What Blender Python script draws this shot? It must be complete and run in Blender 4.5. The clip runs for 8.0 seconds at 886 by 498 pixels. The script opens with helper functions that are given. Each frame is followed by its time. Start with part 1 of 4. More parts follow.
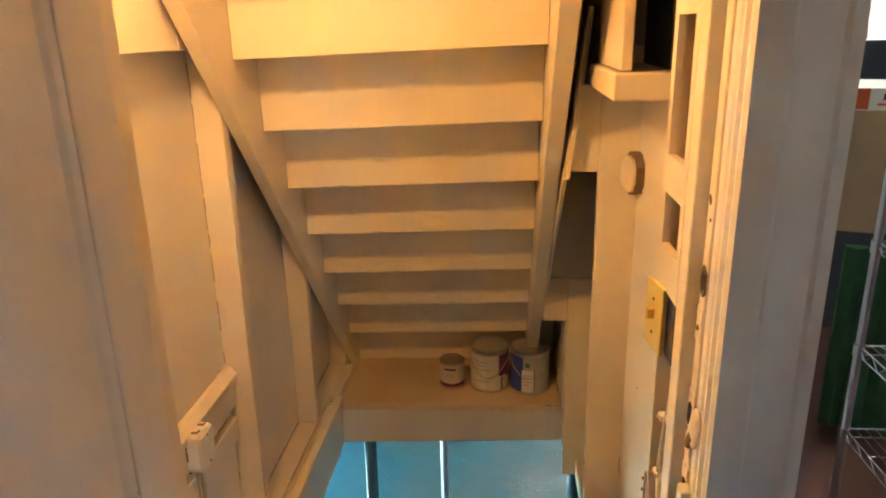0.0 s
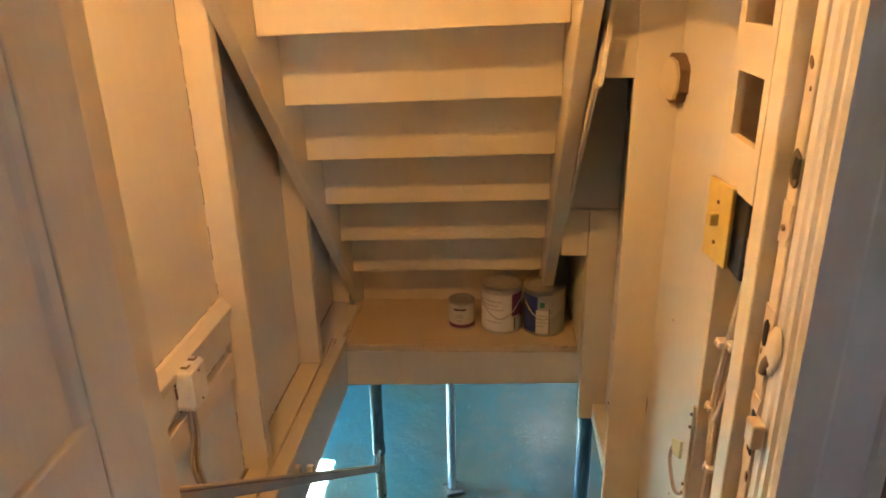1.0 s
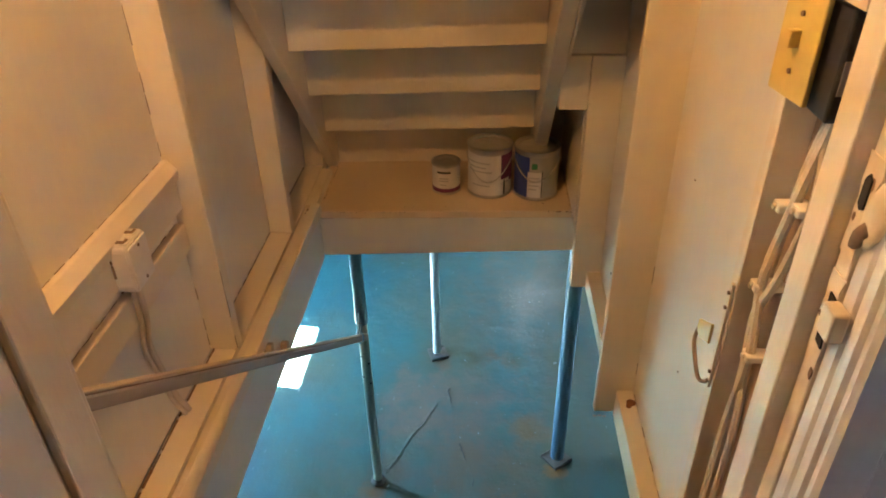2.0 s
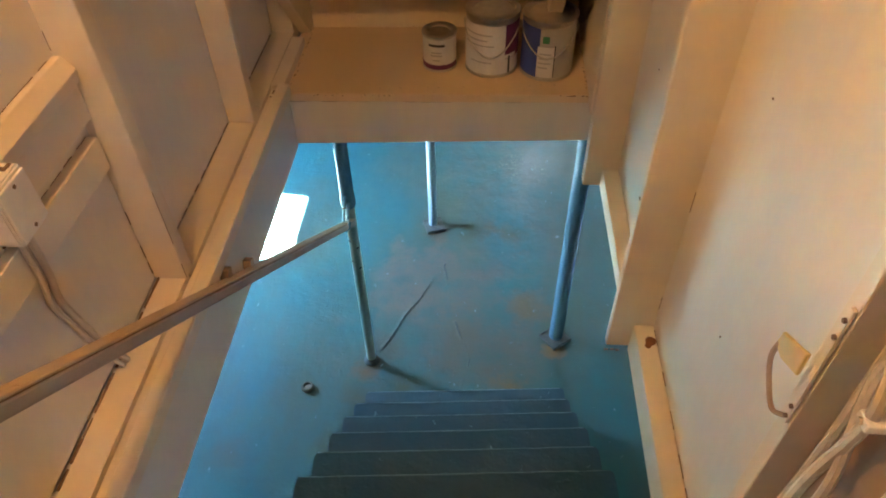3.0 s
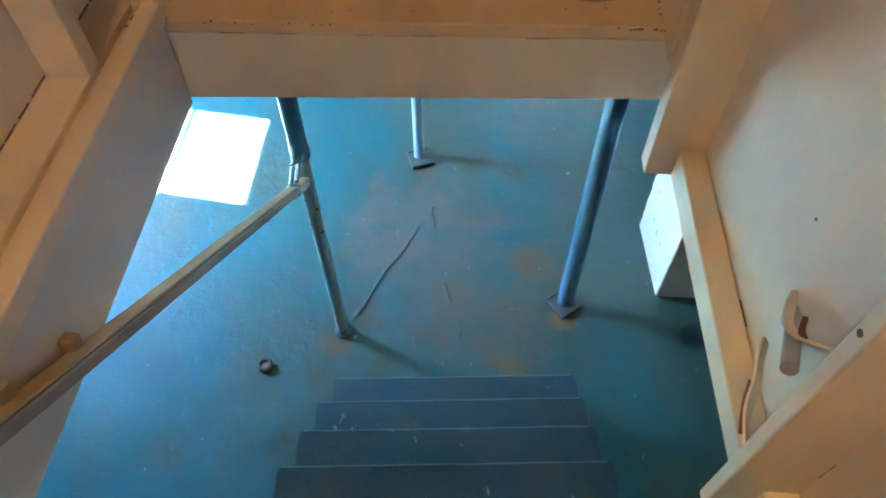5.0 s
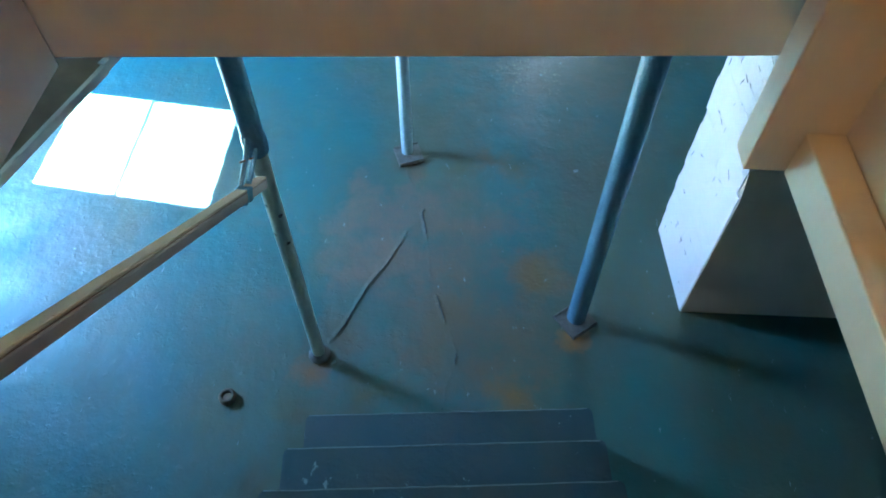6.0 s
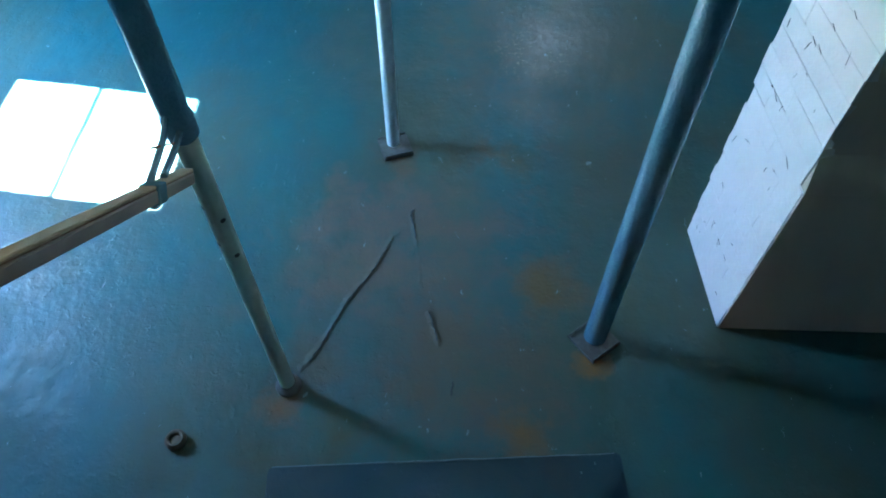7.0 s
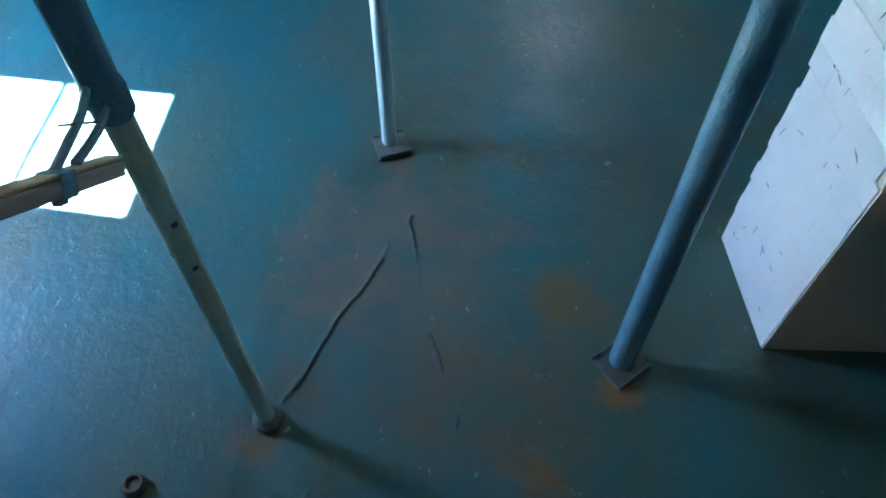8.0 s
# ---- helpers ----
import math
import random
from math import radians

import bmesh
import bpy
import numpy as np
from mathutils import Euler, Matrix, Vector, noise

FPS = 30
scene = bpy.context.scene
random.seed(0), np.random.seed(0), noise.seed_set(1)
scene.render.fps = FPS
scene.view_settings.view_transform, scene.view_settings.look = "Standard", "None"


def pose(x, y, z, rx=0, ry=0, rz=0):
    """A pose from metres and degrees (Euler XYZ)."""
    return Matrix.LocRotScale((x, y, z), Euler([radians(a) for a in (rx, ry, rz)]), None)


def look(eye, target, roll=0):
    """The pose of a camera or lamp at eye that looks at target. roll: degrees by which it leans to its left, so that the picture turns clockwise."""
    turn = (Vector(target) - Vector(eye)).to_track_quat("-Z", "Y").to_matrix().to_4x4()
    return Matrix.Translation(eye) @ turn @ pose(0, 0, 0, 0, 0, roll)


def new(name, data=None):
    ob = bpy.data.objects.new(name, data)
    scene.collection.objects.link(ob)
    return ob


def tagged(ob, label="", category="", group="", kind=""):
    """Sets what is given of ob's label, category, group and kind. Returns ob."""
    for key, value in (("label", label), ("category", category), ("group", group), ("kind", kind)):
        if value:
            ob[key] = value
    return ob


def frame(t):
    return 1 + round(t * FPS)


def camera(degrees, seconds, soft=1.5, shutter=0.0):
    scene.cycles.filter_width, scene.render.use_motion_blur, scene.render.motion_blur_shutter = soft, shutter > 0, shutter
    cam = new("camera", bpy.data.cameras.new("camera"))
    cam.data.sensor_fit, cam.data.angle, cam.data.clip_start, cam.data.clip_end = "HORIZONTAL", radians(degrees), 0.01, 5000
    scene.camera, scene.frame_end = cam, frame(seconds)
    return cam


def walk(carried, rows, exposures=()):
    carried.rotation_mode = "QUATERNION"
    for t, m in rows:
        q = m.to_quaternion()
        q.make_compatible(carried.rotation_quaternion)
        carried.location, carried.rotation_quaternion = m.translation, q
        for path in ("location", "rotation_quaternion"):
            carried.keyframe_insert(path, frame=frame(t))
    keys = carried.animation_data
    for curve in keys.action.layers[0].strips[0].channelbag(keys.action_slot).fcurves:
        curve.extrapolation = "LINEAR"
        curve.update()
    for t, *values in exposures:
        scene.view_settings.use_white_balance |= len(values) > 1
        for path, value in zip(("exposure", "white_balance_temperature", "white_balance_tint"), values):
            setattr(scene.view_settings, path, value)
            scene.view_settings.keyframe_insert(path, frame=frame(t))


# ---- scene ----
cam = camera(65.1, 8.0, soft=1.9)
PATH = [
    (0, (0.742, 0.708, 3.506), (0.574, 2.607, 2.903), -1.3),
    (0.5, (0.712, 0.767, 3.44), (0.533, 2.658, 2.816), -1.2),
    (1, (0.695, 0.856, 3.369), (0.523, 2.711, 2.641), -1.3),
    (1.5, (0.683, 0.953, 3.317), (0.536, 2.735, 2.42), -1.2),
    (2, (0.675, 1.074, 3.25), (0.557, 2.758, 2.177), -1.3),
    (3.5, (0.678, 1.664, 3.162), (0.585, 2.946, 1.629), -0.7),
    (4, (0.644, 1.866, 3.108), (0.572, 3.078, 1.519), 0.2),
    (4.5, (0.657, 2.038, 2.95), (0.578, 3.225, 1.342), -0.4),
    (6, (0.635, 2.524, 2.432), (0.583, 3.7, 0.815), 0.2),
    (6.5, (0.609, 2.686, 2.209), (0.577, 3.867, 0.595), 0.5),
    (7, (0.628, 2.842, 2.05), (0.592, 4.016, 0.432), 0.2),
    (7.5, (0.606, 2.943, 1.899), (0.577, 4.134, 0.292), 0.4),
    (8, (0.605, 3.038, 1.779), (0.574, 4.237, 0.179), 0.2),
]
# exposure and white balance follow the film camera as it goes from lamp light to daylight
EXPOSURES = [(0.0, 7.67, 6700, 13), (0.5, 7.52, 6600, 13), (1.0, 7.6, 6400, 13), (2.2, 7.7, 6050, 14), (3.5, 7.9, 5550, 15), (4.6, 7.95, 5250, 14), (5.8, 7.5, 5150, 12), (6.5, 7.0, 5100, 12), (8.0, 6.62, 5350, 13)]
walk(cam, [(t, look(eye, target, roll)) for t, eye, target, roll in PATH], EXPOSURES)

# ---- light ----
# level of the cellar floor; the shelf above it lies at 2.0
B = -0.236
SUN_EL = 38.7
world = bpy.data.worlds.new("world")
scene.world = world
world.use_nodes = True
sky = world.node_tree.nodes.new("ShaderNodeTexSky")
sky.sky_type, sky.sun_disc, sky.sun_elevation, sky.sun_rotation = "NISHITA", False, radians(SUN_EL), radians(-81.5)
world.node_tree.links.new(sky.outputs[0], world.node_tree.nodes["Background"].inputs[0])
world.node_tree.nodes["Background"].inputs[1].default_value = 0.05


def lamp(name, kind, energy, colour, m):
    data = bpy.data.lights.new(name, kind)
    data.energy, data.color = energy, colour
    ob = new(name, data)
    ob.matrix_world = m
    return ob


SUN_WAY = Vector((1.0, -0.126, -0.8 * math.hypot(1.0, 0.126)))
sun = lamp("sun", "SUN", 5.0, (1.0, 0.95, 0.88), look((-8, 6, 5), Vector((-8, 6, 5)) + SUN_WAY))
sun.data.angle = radians(0.5)
bulb_light = lamp("bulb_light", "POINT", 0.138, (1.0, 0.5, 0.15), pose(0.2, 1.74, 3.88))
bulb_light.data.shadow_soft_size = 0.045
# daylight by an unseen hall window added behind, and by the basement window
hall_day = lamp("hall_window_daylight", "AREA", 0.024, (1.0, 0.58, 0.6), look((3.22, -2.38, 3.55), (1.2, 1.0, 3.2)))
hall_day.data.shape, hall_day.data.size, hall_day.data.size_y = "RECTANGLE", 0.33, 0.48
base_day = lamp("basement_window_daylight", "AREA", 0.88, (0.27, 0.58, 1.0), look((-2.96, 5.3, 1.3), (-2.15, 5.3, -0.2)))
base_day.data.spread = radians(120)
# lamp added for the side room's daylight; it brightens the board behind the slot
room_day = lamp("side_room_daylight", "AREA", 0.11, (0.6, 0.78, 1.0), look((4.15, 2.9, 3.9), (1.2, 2.9, 2.6)))
room_day.data.shape, room_day.data.size, room_day.data.size_y = "RECTANGLE", 0.6, 0.6
base_day.data.shape, base_day.data.size, base_day.data.size_y = "RECTANGLE", 0.6, 0.62
# unseen second basement window, inferred from the floor's sheen; its light is tinted yellow-green
far_day = lamp("foliage_window_daylight", "AREA", 0.085, (0.95, 1.0, 0.62), look((1.28, 7.95, 1.4), (0.9, 5.0, -0.2)))
far_day.data.shape, far_day.data.size, far_day.data.size_y = "RECTANGLE", 0.6, 0.5


# ---- materials ----
def shader(name, rough=0.5, metal=0.0, spec=0.5):
    m = bpy.data.materials.new(name)
    m.use_nodes = True
    b = m.node_tree.nodes["Principled BSDF"]
    b.inputs["Roughness"].default_value, b.inputs["Metallic"].default_value = rough, metal
    b.inputs["Specular IOR Level"].default_value = spec
    return m, m.node_tree, b


def noise_node(nt, scale, detail=4.0, rough=0.55, stretch=(1, 1, 1)):
    co = nt.nodes.new("ShaderNodeNewGeometry")
    mp = nt.nodes.new("ShaderNodeMapping")
    mp.inputs["Scale"].default_value = stretch
    nt.links.new(co.outputs["Position"], mp.inputs["Vector"])
    n = nt.nodes.new("ShaderNodeTexNoise")
    n.inputs["Scale"].default_value, n.inputs["Detail"].default_value, n.inputs["Roughness"].default_value = scale, detail, rough
    nt.links.new(mp.outputs[0], n.inputs["Vector"])
    return n.outputs["Fac"]


def ramp(nt, fac, stops):
    r = nt.nodes.new("ShaderNodeValToRGB")
    el = r.color_ramp.elements
    while len(el) < len(stops):
        el.new(0.5)
    for e, (p, c) in zip(el, stops):
        e.position, e.color = p, (*c, 1.0)
    nt.links.new(fac, r.inputs[0])
    return r.outputs[0]


def mix(nt, fac, a, b, mode="MIX"):
    n = nt.nodes.new("ShaderNodeMix")
    n.data_type, n.blend_type = "RGBA", mode
    for s, v in ((n.inputs[0], fac), (n.inputs[6], a), (n.inputs[7], b)):
        if isinstance(v, (int, float)):
            s.default_value = v
        elif isinstance(v, tuple):
            s.default_value = (*v, 1.0)
        else:
            nt.links.new(v, s)
    return n.outputs[2]


def bump(nt, bsdf, height, strength, dist):
    n = nt.nodes.new("ShaderNodeBump")
    n.inputs["Strength"].default_value, n.inputs["Distance"].default_value = strength, dist
    nt.links.new(height, n.inputs["Height"])
    nt.links.new(n.outputs[0], bsdf.inputs["Normal"])


def painted(name, colour, rough=0.45, dirt=(0.25, 0.15, 0.07), dirt_at=0.72, relief=0.25, stretch=(1, 1, 0.25)):
    """Old brush-painted wood: broad tone changes, brush streaks, small dirty chips."""
    m, nt, b = shader(name, rough)
    low = noise_node(nt, 2.2, 3)
    fine = noise_node(nt, 46, 5, 0.6, stretch)
    chips = noise_node(nt, 38, 6, 0.7)
    base = mix(nt, low, tuple(c * 0.9 for c in colour), tuple(min(1, c * 1.06) for c in colour))
    streak = ramp(nt, fine, [(0.3, (0.972, 0.968, 0.96)), (0.7, (1, 1, 1))])
    base = mix(nt, 1.0, base, streak, "MULTIPLY")
    chip = ramp(nt, chips, [(dirt_at, (0, 0, 0)), (dirt_at + 0.05, (1, 1, 1))])
    base = mix(nt, chip, base, dirt)
    nt.links.new(base, b.inputs["Base Color"])
    bump(nt, b, fine, relief, 0.004)
    return m


def plain(name, colour, rough=0.5, metal=0.0, var=0.12, scale=30.0, relief=0.1):
    m, nt, b = shader(name, rough, metal)
    n = noise_node(nt, scale, 4)
    nt.links.new(mix(nt, n, tuple(c * (1 - var) for c in colour), tuple(min(1, c * (1 + var)) for c in colour)), b.inputs["Base Color"])
    if relief:
        bump(nt, b, n, relief, 0.003)
    return m


PLATE = plain("rusty_painted_plate", (0.1, 0.11, 0.1), 0.7, var=0.6, scale=45, relief=0.6)
STUB = plain("dull_rusty_iron", (0.13, 0.1, 0.06), 0.8, var=0.5, scale=60, relief=0.5)
CRACK = plain("dirty_crack_paint", (0.03, 0.05, 0.05), 0.7, var=0.4, scale=60, relief=0.3)
EDGE = plain("worn_step_edge", (0.13, 0.2, 0.22), 0.5, var=0.5, scale=40, relief=0.2)
CREAM = painted("cream_painted_wood", (0.74, 0.66, 0.52))
PANEL = painted("cream_painted_panel", (0.76, 0.71, 0.62), 0.5, relief=0.15, dirt_at=0.8)
SHELF = painted("worn_cream_shelf_paint", (0.7, 0.56, 0.38), 0.5, dirt=(0.2, 0.1, 0.04), dirt_at=0.68)
TRIM = painted("white_painted_trim", (0.72, 0.69, 0.64), 0.4, dirt_at=0.8)
RAW = plain("raw_brown_wood", (0.2, 0.13, 0.08), 0.8, var=0.35, scale=18, relief=0.4)
CHANNEL = plain("brown_channel_wood", (0.36, 0.26, 0.18), 0.7, var=0.3, scale=22, relief=0.4)
PIPEGREY = plain("dull_grey_pipe", (0.42, 0.42, 0.46), 0.4, var=0.12, scale=30)
# near-black that stands in for the shade inside holes and voids
DARK = plain("recess_shade_black", (0.02, 0.018, 0.016), 0.9, relief=0)
BLACK = plain("black_plastic", (0.015, 0.015, 0.017), 0.4, relief=0)
RUST = plain("rust", (0.16, 0.06, 0.02), 0.9, var=0.5, scale=60, relief=0.5)
YELLOW = plain("aged_yellow_plate", (0.62, 0.46, 0.12), 0.4, var=0.15, scale=40)
GREYBOX = plain("grey_box_steel", (0.05, 0.045, 0.045), 0.5, 0.4)
CABLE = plain("painted_cable", (0.6, 0.53, 0.42), 0.5, var=0.15)
WHITEP = plain("white_plastic", (0.75, 0.72, 0.66), 0.4)
TIN = plain("tin", (0.55, 0.52, 0.48), 0.35, 0.9, var=0.2, scale=50)
PAPER = plain("white_label_paper", (0.72, 0.7, 0.68), 0.5, var=0.06, scale=60, relief=0)
PURPLE = plain("purple_label_print", (0.16, 0.03, 0.12), 0.45, relief=0)
BLUE = plain("blue_label_print", (0.03, 0.06, 0.3), 0.45, relief=0)
INK = plain("dark_print", (0.03, 0.03, 0.04), 0.6, relief=0)
SILVERLABEL = plain("grey_label_print", (0.42, 0.41, 0.4), 0.45, relief=0)
GREENP = plain("green_print", (0.05, 0.25, 0.12), 0.5, relief=0)
CHROME = plain("chrome_wire", (0.6, 0.6, 0.62), 0.25, 1.0, var=0.05, relief=0)
CARD = plain("cardboard", (0.42, 0.27, 0.15), 0.8, var=0.1, scale=12)
ORANGE = plain("orange_print", (0.7, 0.12, 0.02), 0.6, relief=0)
GREENCLOTH = plain("green_cloth", (0.02, 0.08, 0.025), 0.9, var=0.4, scale=25, relief=0.5)
DARKWALL = plain("dark_wall_paint", (0.03, 0.03, 0.035), 0.7)
HALLWALL = plain("pale_wall_paint", (0.6, 0.59, 0.6), 0.6, var=0.04, scale=4)
HALLFLOOR = plain("dark_red_wood_floor", (0.11, 0.035, 0.02), 0.4, var=0.35, scale=9)
BRICK = painted("white_painted_brick", (0.72, 0.72, 0.72), 0.6, dirt=(0.2, 0.19, 0.18), dirt_at=0.7, relief=0.7, stretch=(1, 1, 1))
BASEWALL = painted("basement_wall_paint", (0.45, 0.49, 0.53), 0.7, relief=0.5, stretch=(1, 1, 1))
# tan for the pier's front, beside its white bricks
PIERFACE = painted("tan_plaster_paint", (0.6, 0.53, 0.42), 0.7, relief=0.6, stretch=(1, 1, 1))
RAILTOP = painted("worn_rail_top", (0.45, 0.35, 0.22), 0.5, dirt=(0.2, 0.1, 0.04), dirt_at=0.64)
# underside is unseen; kept pale so that it bounces light through the cellar
PALEJOIST = painted("pale_bounce_paint", (0.55, 0.55, 0.53), 0.7)
PALEPOST = plain("pale_blue_post_paint", (0.5, 0.62, 0.66), 0.35, 0.0, var=0.15, scale=40, relief=0.4)
POSTLIGHT = plain("pale_green_post_paint", (0.46, 0.56, 0.47), 0.35, 0.0, var=0.2, scale=35, relief=0.4)
POSTBLUE = plain("blue_grey_post_paint", (0.13, 0.27, 0.37), 0.24, 0.0, var=0.25, scale=120, relief=1.0)
RAILWOOD = painted("handrail_paint", (0.34, 0.29, 0.25), 0.45, relief=0.3, stretch=(1, 0.3, 1))


def floor_material(name, steps=False):
    """Blue-green floor paint on concrete, worn through to brown-grey, with rust stains and chips; a post's shadow
    streak and a distant sheen are painted in.
    """
    m, nt, b = shader(name, 0.6, 0.0, 0.35)
    big = noise_node(nt, 0.9, 4, 0.6)
    mid = noise_node(nt, 4.5, 6, 0.65)
    fine = noise_node(nt, 55, 5, 0.6)
    teal = mix(nt, big, (0.012, 0.094, 0.119), (0.029, 0.138, 0.132))
    teal = mix(nt, ramp(nt, mid, [(0.35, (0, 0, 0)), (0.75, (0.6, 0.6, 0.6))]), teal, (0.045, 0.12, 0.112))
    olive = noise_node(nt, 0.75, 5, 0.65, (1.3, 0.7, 1))
    teal = mix(nt, ramp(nt, olive, [(0.42, (0, 0, 0)), (0.6, (0.75, 0.75, 0.75))]), teal, (0.075, 0.092, 0.055))
    geo = nt.nodes.new("ShaderNodeNewGeometry")

    def spot(x, y, radius, inner=0.0):
        d = nt.nodes.new("ShaderNodeVectorMath")
        d.operation = "DISTANCE"
        d.inputs[1].default_value = (x, y, B)
        nt.links.new(geo.outputs["Position"], d.inputs[0])
        w = nt.nodes.new("ShaderNodeMath")
        w.operation = "MULTIPLY_ADD"
        nt.links.new(mid, w.inputs[0])
        w.inputs[1].default_value = radius * 2.6
        nt.links.new(d.outputs["Value"], w.inputs[2])
        r = nt.nodes.new("ShaderNodeMapRange")
        r.inputs["From Min"].default_value, r.inputs["From Max"].default_value = radius * 2.2, radius * 1.2 + inner
        nt.links.new(w.outputs[0], r.inputs["Value"])
        return r.outputs[0]

    col = teal
    if not steps:
        for x, y, r, c, k in ((0.5, 4.15, 0.85, (0.11, 0.1, 0.08), 0.7), (0.25, 4.56, 0.40, (0.14, 0.12, 0.095), 0.8), (0.6, 4.6, 0.5, (0.11, 0.1, 0.078), 0.68),
                              (0.72, 3.95, 0.45, (0.1, 0.088, 0.055), 0.7), (0.12, 3.95, 0.2, (0.07, 0.068, 0.045), 0.65),
                              (0.03, 3.79, 0.1, (0.18, 0.085, 0.028), 0.8), (1.14, 4.03, 0.1, (0.32, 0.14, 0.02), 0.95), (0.98, 4.32, 0.2, (0.12, 0.09, 0.035), 0.8),
                              (0.337, 5.02, 0.15, (0.12, 0.07, 0.035), 0.85), (0.88, 3.73, 0.14, (0.17, 0.1, 0.028), 0.8), (0.25, 3.70, 0.16, (0.075, 0.075, 0.03), 0.7),
                              # the spots at x 0.62 and 0.9 paint the slim post's cast shadow
                              (-0.25, 3.66, 0.07, (0.12, 0.085, 0.03), 0.75), (-0.049, 3.651, 0.12, (0.08, 0.07, 0.03), 0.65), (0.62, 5.04, 0.17, (0.055, 0.06, 0.025), 0.85), (0.9, 5.0, 0.15, (0.07, 0.08, 0.035), 0.7),
                              (-0.613, 3.202, 0.2, (0.08, 0.075, 0.035), 0.6), (-0.1, 3.3, 0.14, (0.09, 0.08, 0.035), 0.55), (0.996, 5.767, 0.75, (0.085, 0.09, 0.055), 0.8), (1.338, 4.884, 0.45, (0.06, 0.085, 0.07), 0.6),
                              (-1.3, 4.45, 0.3, (0.07, 0.1, 0.1), 0.7), (0.1, 5.7, 0.5, (0.075, 0.11, 0.09), 0.6)):
            f = nt.nodes.new("ShaderNodeMath")
            f.operation = "MULTIPLY"
            f.inputs[1].default_value = k
            nt.links.new(spot(x, y, r), f.inputs[0])
            col = mix(nt, f.outputs[0], col, c)
        # worn speckle whose pale colour paints the far window's sheen on the floor
        worn = ramp(nt, mix(nt, 0.5, mid, fine), [(0.52, (0, 0, 0)), (0.6, (1, 1, 1))])
        worn_sheen = nt.nodes.new("ShaderNodeMath")
        worn_sheen.operation = "MULTIPLY"
        nt.links.new(worn, worn_sheen.inputs[0])
        nt.links.new(spot(0.996, 5.767, 0.35), worn_sheen.inputs[1])
        col = mix(nt, worn_sheen.outputs[0], col, (0.28, 0.28, 0.19))
    else:
        col = mix(nt, ramp(nt, mid, [(0.4, (0, 0, 0)), (0.7, (0.7, 0.7, 0.7))]), (0.024, 0.07, 0.09), (0.062, 0.078, 0.075))
    chips = noise_node(nt, 21, 5, 0.75, (1, 0.45, 1))
    col = mix(nt, ramp(nt, chips, [(0.668, (0, 0, 0)), (0.68, (0.8, 0.8, 0.8))]), col, (0.2, 0.3, 0.34))
    nt.links.new(col, b.inputs["Base Color"])
    rough = ramp(nt, mid, [(0.3, (0.4, 0.4, 0.4)), (0.75, (0.66, 0.66, 0.66))])
    if not steps:
        rough = mix(nt, spot(1.05, 5.85, 0.36), rough, ramp(nt, fine, [(0.4, (0.28, 0.28, 0.28)), (0.6, (0.6, 0.6, 0.6))]))
    nt.links.new(rough, b.inputs["Roughness"])
    lumps = noise_node(nt, 13, 4, 0.5, (1, 0.7, 1))
    scuffs = noise_node(nt, 34, 3, 0.5)
    h = nt.nodes.new("ShaderNodeMath")
    h.operation = "MULTIPLY_ADD"
    nt.links.new(lumps, h.inputs[0])
    h.inputs[1].default_value = 0.34
    nt.links.new(mid, h.inputs[2])
    k = nt.nodes.new("ShaderNodeMath")
    k.operation = "MULTIPLY_ADD"
    nt.links.new(ramp(nt, scuffs, [(0.62, (0, 0, 0)), (0.68, (1, 1, 1))]), k.inputs[0])
    k.inputs[1].default_value = 0.07
    nt.links.new(h.outputs[0], k.inputs[2])
    bump(nt, b, k.outputs[0], 0.58, 0.02)
    return m


FLOORPAINT = floor_material("worn_blue_green_floor_paint")
STEPPAINT = floor_material("dark_teal_step_paint", True)


# ---- building helpers ----
def box(bm, x0, x1, y0, y1, z0, z1, bevel=0.0, m=None):
    vs = [bm.verts.new((x, y, z)) for z in (z0, z1) for y in (y0, y1) for x in (x0, x1)]
    fs = [bm.faces.new([vs[i] for i in q]) for q in ((0, 2, 3, 1), (4, 5, 7, 6), (0, 1, 5, 4), (2, 6, 7, 3), (0, 4, 6, 2), (1, 3, 7, 5))]
    if m is not None:
        bmesh.ops.transform(bm, matrix=m, verts=vs)
    if bevel:
        es = {e for f in fs for e in f.edges}
        bmesh.ops.bevel(bm, geom=list(es), offset=bevel, segments=2, affect="EDGES", profile=0.5)
    return bm


def boxed(*a, **k):
    return box(bmesh.new(), *a, **k)


def prism(bm, pts, axis, lo, hi, bevel=0.0):
    """A polygon given in the two other axes, drawn out along axis."""
    def at(p, v):
        return {"x": (v, p[0], p[1]), "y": (p[0], v, p[1]), "z": (p[0], p[1], v)}[axis]
    a = [bm.verts.new(at(p, lo)) for p in pts]
    b = [bm.verts.new(at(p, hi)) for p in pts]
    n = len(pts)
    fs = [bm.faces.new(a), bm.faces.new(b[::-1])]
    fs += [bm.faces.new((a[i], b[i], b[(i + 1) % n], a[(i + 1) % n])) for i in range(n)]
    bmesh.ops.recalc_face_normals(bm, faces=fs)
    if bevel:
        bmesh.ops.bevel(bm, geom=list({e for f in fs for e in f.edges}), offset=bevel, segments=2, affect="EDGES", profile=0.5)
    return bm


def tube(bm, a, b, r, seg=16, r2=None):
    a, b = Vector(a), Vector(b)
    m = Matrix.Translation((a + b) / 2) @ (b - a).to_track_quat("Z", "Y").to_matrix().to_4x4()
    bmesh.ops.create_cone(bm, cap_ends=True, segments=seg, radius1=r, radius2=r if r2 is None else r2, depth=(b - a).length, matrix=m)
    return bm


